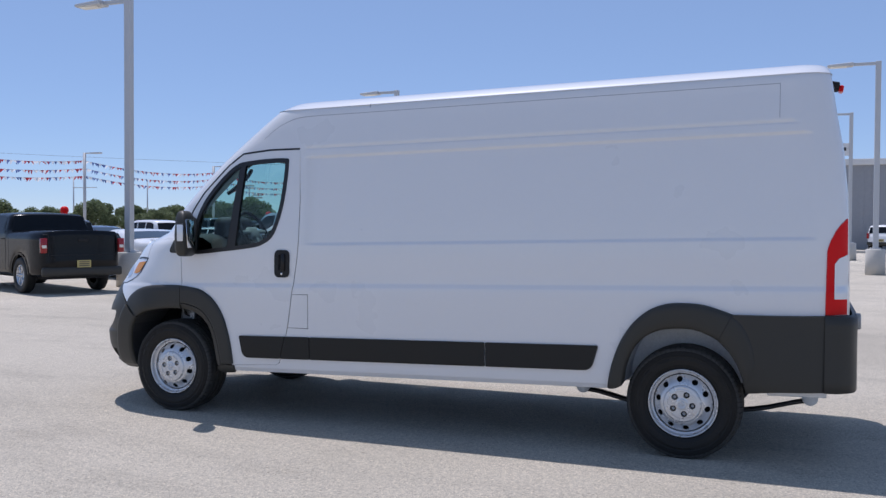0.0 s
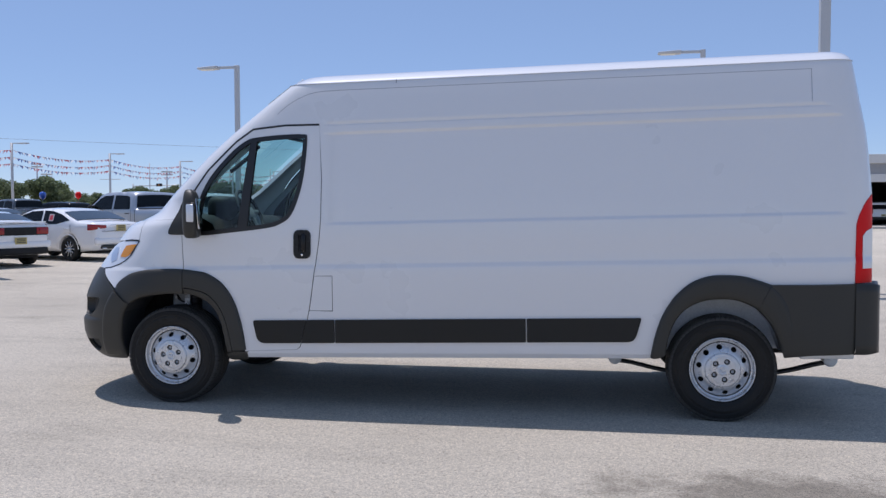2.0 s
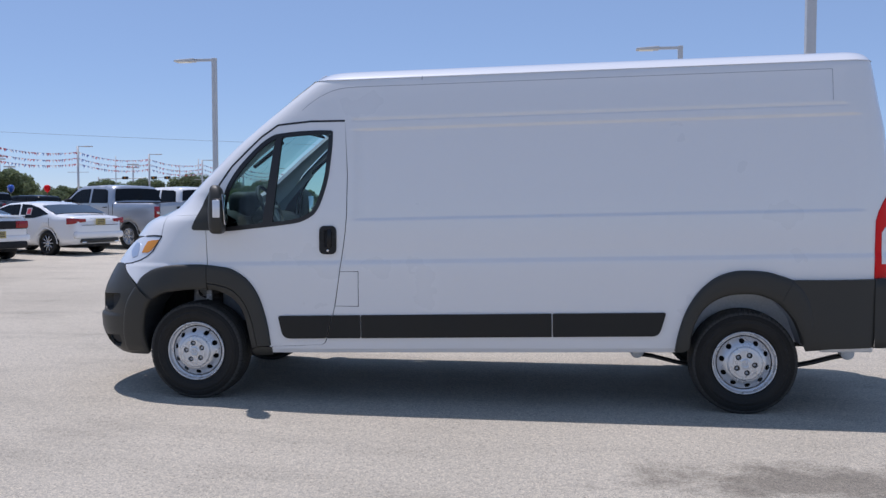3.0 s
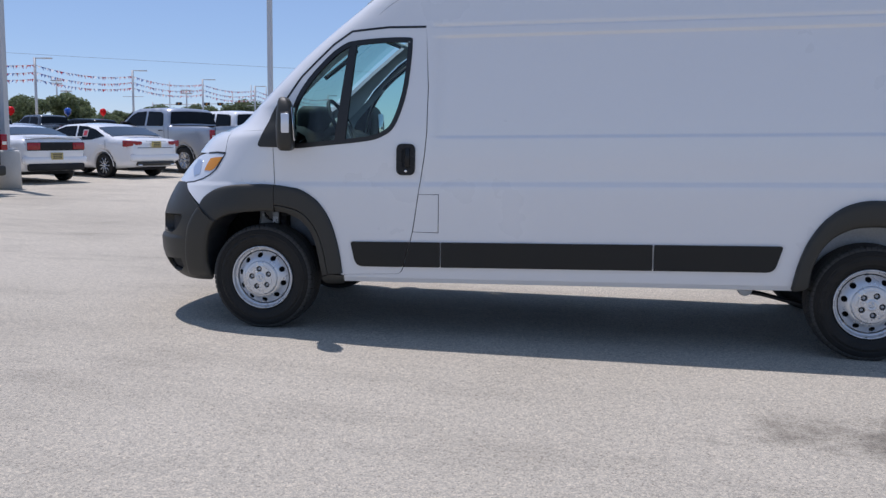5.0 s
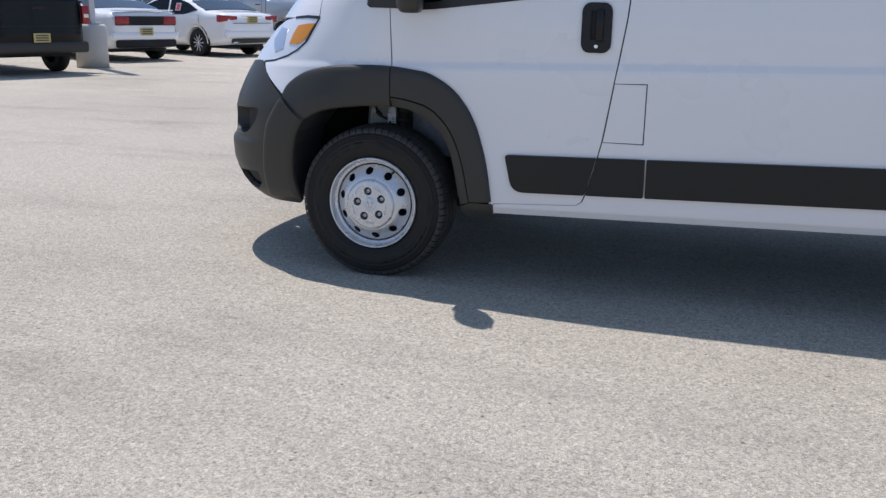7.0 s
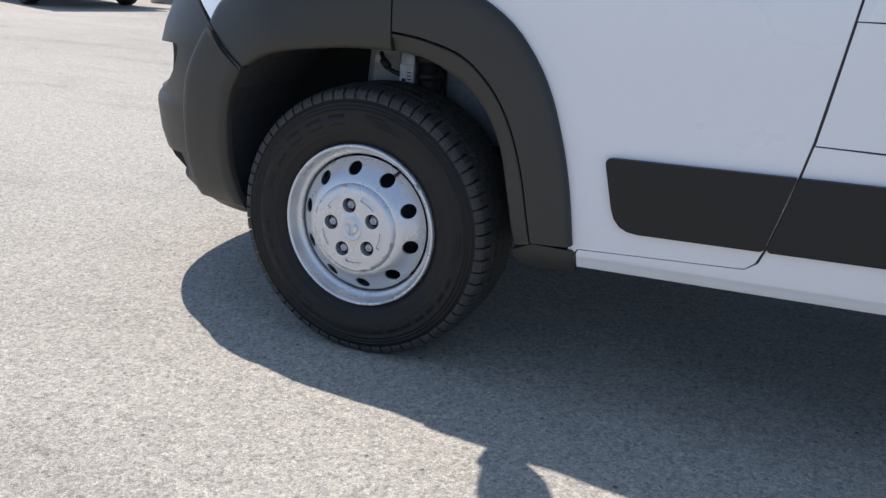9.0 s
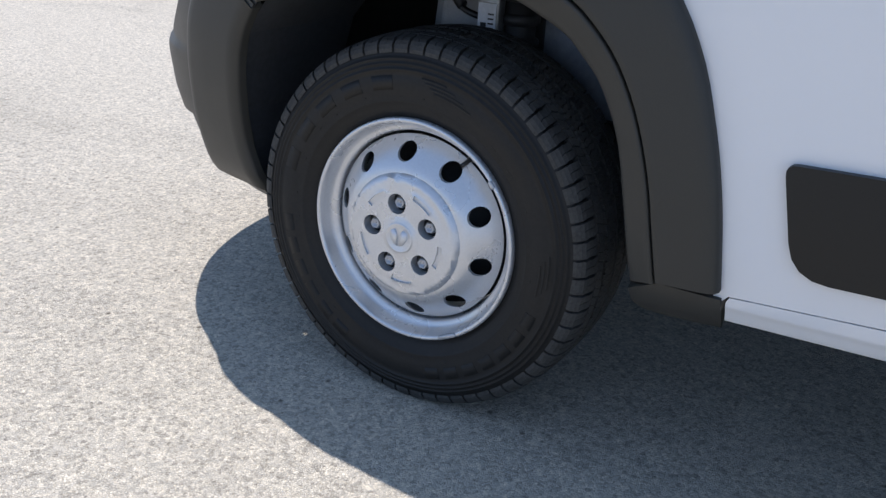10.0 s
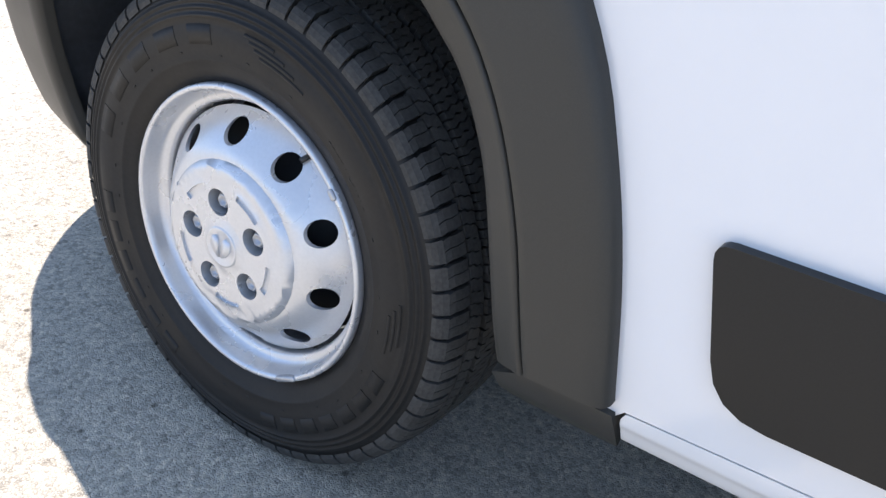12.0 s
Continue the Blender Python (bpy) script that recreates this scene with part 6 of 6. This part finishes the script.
def tree_meshes(seed, h, wide, leaves):
    r = random.Random(seed)
    bm = tube_bm([(0, 0, 0), (0.1, 0.05, h * 0.2), (0.0, 0.1, h * 0.42)], [0.22, 0.17, 0.12], 7)
    blobs = []
    for k in range(9):
        a = 2 * math.pi * k / 9 + r.uniform(-0.3, 0.3)
        d = wide * r.uniform(0.25, 0.75)
        tip = Vector((d * math.cos(a), d * math.sin(a), h * r.uniform(0.5, 0.85)))
        tube_bm([(0, 0.05, h * 0.3), tuple(tip * 0.5 + Vector((0, 0, h * 0.2))), tuple(tip)], [0.09, 0.06, 0.02], 5, bm)
        blobs.append((tip, wide * r.uniform(0.28, 0.48)))
    for k in range(5):
        blobs.append((Vector((r.uniform(-0.4, 0.4) * wide, r.uniform(-0.4, 0.4) * wide, h * r.uniform(0.72, 0.92))), wide * r.uniform(0.25, 0.4)))
    verts, faces = [], []
    for k in range(leaves):
        c, q = blobs[r.randrange(len(blobs))]
        d = Vector((r.gauss(0, 1), r.gauss(0, 1), r.gauss(0, 0.75)))
        d = d.normalized() * q * r.uniform(0.55, 1.08)
        p = c + d
        if p.z < h * 0.22:
            continue
        u = Vector((r.gauss(0, 1), r.gauss(0, 1), r.gauss(0, 0.6))).normalized()
        w = u.cross(Vector((r.gauss(0, 1), r.gauss(0, 1), r.gauss(0, 1)))).normalized()
        s = r.uniform(0.12, 0.27)
        b = len(verts)
        verts += [p - u * s, p + w * s * 0.6, p + u * s, p - w * s * 0.6]
        faces.append((b, b + 1, b + 2, b + 3))
    me = bpy.data.meshes.new("crown")
    me.from_pydata(verts, [], faces)
    me.materials.append(LEAF)
    return bm, me


TREES = []
for seed, h, wide in ((1, 6.0, 4.4), (2, 5.0, 3.8), (3, 6.6, 4.2), (4, 4.2, 3.6)):
    bm, me = tree_meshes(seed, h, wide, 15000)
    t = thing("tree", "round-crowned green oak tree beyond the parking lot", "tree", pose(-80, 90, 0), "trees along the street")
    part("trunk", bm, BARK, t)
    new("crown", me).parent = t
    TREES.append(t)
rng = random.Random(21)
n = 0
for k in range(64):
    az = -54 + k * 0.60 + rng.uniform(-0.3, 0.3)
    d = rng.uniform(118, 175)
    gapw = 1.0
    if -24.5 < az < -23:
        gapw = 0.7
    x, y = 2.5 + d * math.sin(radians(az)), -6 + d * math.cos(radians(az))
    s = (rng.uniform(0.38, 0.62) if k % 4 else rng.uniform(0.68, 0.9)) * gapw
    if n < 4:
        TREES[n].matrix_world = pose(x, y, 0, 0, 0, rng.uniform(0, 360))
        n += 1
    else:
        t = copy_thing(TREES[k % 4], pose(x, y, 0, 0, 0, rng.uniform(0, 360)))
        t.scale = (s, s, s * rng.uniform(0.85, 1.1))

# ---- service building across the lot ----
WALL = noisy("ribbed_metal_wall", (0.30, 0.31, 0.33), 0.55, metal=0.2, scale=0.5, fine=4, vary=0.06)
FASCIA = noisy("white_fascia", (0.62, 0.62, 0.61), 0.6, scale=0.6, fine=4, vary=0.05)
BAY = noisy("bay_interior", (0.03, 0.03, 0.032), 0.8, scale=0.8, fine=3, vary=0.5)
bld = thing("service_building", "long grey metal service building with white fascia and open bays", "building", pose(0, 68, 0), kind="structure")
part("wall", box_bm(16.7, 0.3, 6.2, pose(3.85, 0.15, 3.1)), WALL, bld, smooth=False)
part("wall", box_bm(4.0, 0.3, 1.35, pose(14.2, 0.15, 5.525)), WALL, bld, smooth=False)
part("wall", box_bm(55.0, 0.3, 0.8, pose(43.9, 0.15, 4.3)), WALL, bld, smooth=False)
bm = bmesh.new()
for k in range(36):
    join_bm(bm, box_bm(0.10, 0.05, 6.1, pose(-4.3 + k * 0.46, -0.02, 3.05)))
part("wall_ribs", bm, WALL, bld, smooth=False)
part("lintel", box_bm(3.3, 0.36, 1.85, pose(13.88, 0.13, 3.925), 0.02), FASCIA, bld, smooth=False)
part("lintel", box_bm(55.0, 0.36, 0.6, pose(43.9, 0.13, 3.6), 0.02), FASCIA, bld, smooth=False)
part("pillar", box_bm(0.75, 0.42, 4.85, pose(15.95, 0.13, 2.425), 0.02), FASCIA, bld, smooth=False)
part("parapet_cap", box_bm(21.3, 0.7, 0.45, pose(5.9, 0.1, 6.42), 0.03), FASCIA, bld, smooth=False)
part("parapet_cap", box_bm(55.0, 0.7, 0.7, pose(44.1, 0.1, 5.05), 0.03), FASCIA, bld, smooth=False)
part("end_wall", box_bm(0.3, 17.0, 1.6, pose(16.3, 8.9, 5.4)), WALL, bld, smooth=False)
part("roof", box_bm(20.9, 18.0, 0.2, pose(5.9, 9.2, 6.1)), WALL, bld, smooth=False)
part("roof", box_bm(55.0, 18.0, 0.2, pose(44.1, 9.2, 4.65)), WALL, bld, smooth=False)
part("bay_back", box_bm(76.0, 0.2, 4.5, pose(33.5, 12.0, 2.25)), BAY, bld, smooth=False)
part("bay_rail", box_bm(3.3, 0.08, 0.10, pose(13.9, 0.1, 1.62), 0.01), FASCIA, bld, smooth=False)
part("bay_partition", box_bm(0.15, 11.5, 4.3, pose(12.0, 6.0, 2.15)), BAY, bld, smooth=False)
for k in range(9):
    x = 22.0 + 5.8 * k
    part("pillar", box_bm(0.5, 0.3, 3.3, pose(x, 0.15, 1.65)), FASCIA, bld, smooth=False)
    part("bay_rail", box_bm(5.2, 0.08, 0.10, pose(x - 2.9, 0.1, 1.62), 0.01), FASCIA, bld, smooth=False)
    part("bay_partition", box_bm(0.15, 11.5, 3.3, pose(x, 6.0, 1.65)), BAY, bld, smooth=False)
for x in (11.9, 13.4):
    part("roof_vent", tube_bm([(x, 2, 6.6), (x, 2, 7.3)], 0.14, 8), POLE, bld)
for k, pnt in enumerate((CAR_RED, CAR_GREY, CAR_WHITE, CAR_BLACK)):
    make_suv("car standing inside a service bay", pnt, pose(13.9 + 5.6 * k, 69.6, 0, 0, 0, 90), "cars in the service bays")
KERB = noisy("kerb_concrete", (0.46, 0.44, 0.40), 0.9, scale=1, fine=20, vary=0.12)
tagged(part("kerb", box_bm(70, 0.3, 0.15, pose(35, 57, 0.075), 0.02), KERB, smooth=False), "pale concrete kerb before the service building", "kerb", kind="structure")

# ---- far street things ----
def far_pole(x, y, h, r, name="utility_pole", label="thin dark utility pole far beyond the lot"):
    p = thing(name, label, "pole", pose(x, y, 0), "poles far beyond the lot")
    part("pole", tube_bm([(0, 0, 0), (0, 0, h)], [r, r * 0.7], 7), POLE if r < 0.2 else BARK, p)
    return p


def polar(az, d):
    return 2.5 + d * math.sin(radians(az)), -6 + d * math.cos(radians(az))


sig = thing("traffic_signal", "traffic signals on a long grey mast arm", "traffic light", pose(-117.5, 220.0, 0))
part("pole", tube_bm([(0, 0, 0), (0, 0, 7.6)], [0.22, 0.16], 8), POLE, sig)
part("mast_arm", tube_bm([(0, 0, 7.0), (20.2, 0, 7.4)], [0.16, 0.09], 6), POLE, sig)
for xx in (7.4, 15.2, 18.9):
    s = part("signal_head", box_bm(1.6, 0.4, 0.75, pose(xx, 0, 7.3), 0.08), DARK, sig)
    for k in range(3):
        part("lens", revolve_bm([(0.001, -0.02), (0.18, 0.0), (0.18, 0.05)], 10), AMBER if k == 1 else DARK, s).matrix_basis = pose(xx - 0.5 + 0.5 * k, -0.22, 7.3)
for x, h in ((-146.4, 13.6), (-143.6, 10.8), (-108.9, 11.2)):
    p = thing("stadium_lamp", "stadium floodlight rack on a tall mast", "floodlight", pose(x, 222.0, 0, 0, 0, 30), "stadium floodlights")
    part("mast", tube_bm([(0, 0, 0), (0, 0, h)], [0.28, 0.18], 7), POLE, p)
    for k in range(2):
        part("rack", box_bm(2.9, 0.4, 0.40, pose(0, 0, h - 0.4 - k * 0.75), 0.05), POLE, p, smooth=False)
for az, d, h in ((-22.3, 150, 8.0), (-21.4, 170, 8.6), (-19.9, 160, 8.0), (-23.4, 165, 7.6), (-38.8, 150, 8.5), (-27.0, 210, 11.0), (-42.9, 150, 8.6)):
    far_pole(*polar(az, d), h, 0.13)
CABLE = mat_nodes("cable", (0.12, 0.12, 0.13), 0.6)[0]
ends = [Vector((-165, 80, 15.6)), Vector((75, 118, 6.1))]
for v in ends:
    far_pole(v.x, v.y, v.z + 0.3, 0.16)
for a, b in zip(ends, ends[1:]):
    pts = [tuple(a.lerp(b, k / 30) + Vector((0, 0, -8 * (k / 30) * (1 - k / 30)))) for k in range(31)]
    tagged(part("overhead_cable", tube_bm(pts, 0.016, 4), CABLE), "thin sagging overhead cable between utility poles", "cable", "overhead cables")


# ---- ground ----
def ground_material():
    m, nt, b = mat_nodes("worn_concrete", (0.4, 0.38, 0.34), 0.92)
    N, L = nt.nodes, nt.links
    tc = N.new("ShaderNodeTexCoord")

    def noise_tex(scale, detail=4, rough=0.55):
        n = N.new("ShaderNodeTexNoise")
        n.inputs["Scale"].default_value, n.inputs["Detail"].default_value, n.inputs["Roughness"].default_value = scale, detail, rough
        L.new(tc.outputs["Object"], n.inputs["Vector"])
        return n

    def ramp(src, stops):
        r = N.new("ShaderNodeValToRGB")
        while len(r.color_ramp.elements) < len(stops):
            r.color_ramp.elements.new(0.5)
        for e, (p, c) in zip(r.color_ramp.elements, stops):
            e.position, e.color = p, (*c, 1)
        L.new(src, r.inputs[0])
        return r

    def mix(kind, a, c, fac):
        x = N.new("ShaderNodeMix")
        x.data_type, x.blend_type = "RGBA", kind
        L.new(a, x.inputs[6])
        L.new(c, x.inputs[7])
        if isinstance(fac, float):
            x.inputs[0].default_value = fac
        else:
            L.new(fac, x.inputs[0])
        return x

    big = noise_tex(0.22, 5, 0.6)
    base = ramp(big.outputs[0], [(0.30, (0.468, 0.427, 0.356)), (0.52, (0.570, 0.523, 0.438)), (0.72, (0.617, 0.567, 0.480))])
    vor = N.new("ShaderNodeTexVoronoi")
    vor.inputs["Scale"].default_value = 205
    L.new(tc.outputs["Object"], vor.inputs["Vector"])
    stone = ramp(vor.outputs["Color"], [(0.04, (0.52, 0.50, 0.48)), (0.22, (0.86, 0.85, 0.83)), (0.65, (1.04, 1.03, 1.02)), (0.97, (1.27, 1.25, 1.21))])
    sp = N.new("ShaderNodeSeparateColor")
    L.new(vor.outputs["Color"], sp.inputs[0])
    L.new(sp.outputs[0], stone.inputs[0])
    c1 = mix("MULTIPLY", base.outputs[0], stone.outputs[0], 0.65)
    # mortar between the stones
    vd = N.new("ShaderNodeTexVoronoi")
    vd.feature = "DISTANCE_TO_EDGE"
    vd.inputs["Scale"].default_value = 205
    L.new(tc.outputs["Object"], vd.inputs["Vector"])
    gap = ramp(vd.outputs["Distance"], [(0.0, (0.66, 0.64, 0.61)), (0.10, (1, 1, 1))])
    c2 = mix("MULTIPLY", c1.outputs[2], gap.outputs[0], 0.6)
    fine = noise_tex(320, 3)
    f = ramp(fine.outputs[0], [(0.3, (0.78, 0.78, 0.78)), (0.7, (1.2, 1.2, 1.2))])
    c3 = mix("MULTIPLY", c2.outputs[2], f.outputs[0], 0.55)
    mid = noise_tex(30, 4, 0.72)
    fm = ramp(mid.outputs[0], [(0.30, (0.60, 0.59, 0.57)), (0.45, (0.98, 0.98, 0.97)), (0.68, (1.17, 1.16, 1.14))])
    c3 = mix("MULTIPLY", c3.outputs[2], fm.outputs[0], 0.62)
    v2 = N.new("ShaderNodeTexVoronoi")
    v2.inputs["Scale"].default_value = 105
    L.new(tc.outputs["Object"], v2.inputs["Vector"])
    s3 = N.new("ShaderNodeSeparateColor")
    L.new(v2.outputs["Color"], s3.inputs[0])
    big_stone = ramp(s3.outputs[1], [(0.0, (0.58, 0.565, 0.55)), (0.20, (0.90, 0.90, 0.91)), (0.6, (1.06, 1.05, 1.03)), (1.0, (1.36, 1.33, 1.28))])
    c3 = mix("MULTIPLY", c3.outputs[2], big_stone.outputs[0], 0.66)
    # single dark pebbles and tar specks
    v3 = N.new("ShaderNodeTexVoronoi")
    v3.inputs["Scale"].default_value = 11
    L.new(tc.outputs["Object"], v3.inputs["Vector"])
    s4 = N.new("ShaderNodeSeparateColor")
    L.new(v3.outputs["Color"], s4.inputs[0])
    few = ramp(s4.outputs[2], [(0.90, (0, 0, 0)), (0.93, (1, 1, 1))])
    spot = ramp(v3.outputs["Distance"], [(0.04, (0.34, 0.33, 0.32)), (0.09, (1, 1, 1))])
    c3 = mix("MULTIPLY", c3.outputs[2], spot.outputs[0], few.outputs[0])
    # oil and tyre stains
    mp = N.new("ShaderNodeMapping")
    mp.inputs["Scale"].default_value = (0.55, 1.6, 1)
    mp.inputs["Rotation"].default_value = (0, 0, radians(-6))
    L.new(tc.outputs["Object"], mp.inputs[0])
    st = N.new("ShaderNodeTexNoise")
    st.inputs["Scale"].default_value, st.inputs["Detail"].default_value, st.inputs["Roughness"].default_value = 0.9, 8, 0.68
    L.new(mp.outputs[0], st.inputs["Vector"])
    stain = ramp(st.outputs[0], [(0.22, (0.62, 0.61, 0.60)), (0.42, (0.92, 0.92, 0.92)), (0.5, (1, 1, 1))])
    c4 = mix("MULTIPLY", c3.outputs[2], stain.outputs[0], 0.9)
    # dark blotches of old oil near the van's tail
    vm = N.new("ShaderNodeVectorMath")
    vm.operation = "SUBTRACT"
    vm.inputs[1].default_value = (4.25, -1.55, 0)
    L.new(tc.outputs["Object"], vm.inputs[0])
    vs = N.new("ShaderNodeVectorMath")
    vs.operation = "MULTIPLY"
    vs.inputs[1].default_value = (0.75, 2.2, 0)
    L.new(vm.outputs[0], vs.inputs[0])
    ln = N.new("ShaderNodeVectorMath")
    ln.operation = "LENGTH"
    L.new(vs.outputs[0], ln.inputs[0])
    n2 = noise_tex(3.2, 7, 0.7)
    ad = N.new("ShaderNodeMath")
    ad.operation = "MULTIPLY_ADD"
    ad.inputs[1].default_value, ad.inputs[2].default_value = 2.4, -1.2
    L.new(n2.outputs[0], ad.inputs[0])
    s2 = N.new("ShaderNodeMath")
    s2.operation = "ADD"
    L.new(ln.outputs["Value"], s2.inputs[0])
    L.new(ad.outputs[0], s2.inputs[1])
    oil = ramp(s2.outputs[0], [(0.35, (0.5, 0.49, 0.48)), (0.95, (1, 1, 1))])
    c5 = mix("MULTIPLY", c4.outputs[2], oil.outputs[0], 0.95)
    L.new(c5.outputs[2], b.inputs["Base Color"])
    bp = N.new("ShaderNodeBump")
    bp.inputs["Strength"].default_value, bp.inputs["Distance"].default_value = 0.8, 0.0042
    hgt = N.new("ShaderNodeMath")
    hgt.operation = "MULTIPLY_ADD"
    hgt.inputs[1].default_value = 0.5
    L.new(fine.outputs[0], hgt.inputs[0])
    hm = N.new("ShaderNodeMath")
    hm.operation = "MINIMUM"
    hm.inputs[1].default_value = 0.25
    L.new(vd.outputs["Distance"], hm.inputs[0])
    hs = N.new("ShaderNodeMath")
    hs.operation = "MULTIPLY"
    hs.inputs[1].default_value = 3.0
    L.new(hm.outputs[0], hs.inputs[0])
    L.new(hs.outputs[0], hgt.inputs[2])
    hb = N.new("ShaderNodeMath")
    hb.operation = "MULTIPLY_ADD"
    hb.inputs[1].default_value = 0.25
    L.new(s3.outputs[1], hb.inputs[0])
    L.new(hgt.outputs[0], hb.inputs[2])
    L.new(hb.outputs[0], bp.inputs["Height"])
    L.new(bp.outputs[0], b.inputs["Normal"])
    return m


bm = bmesh.new()
bmesh.ops.create_grid(bm, x_segments=1, y_segments=1, size=1500)
tagged(part("ground", bm, ground_material()), "pale worn concrete parking lot with aggregate showing", "ground", kind="structure")
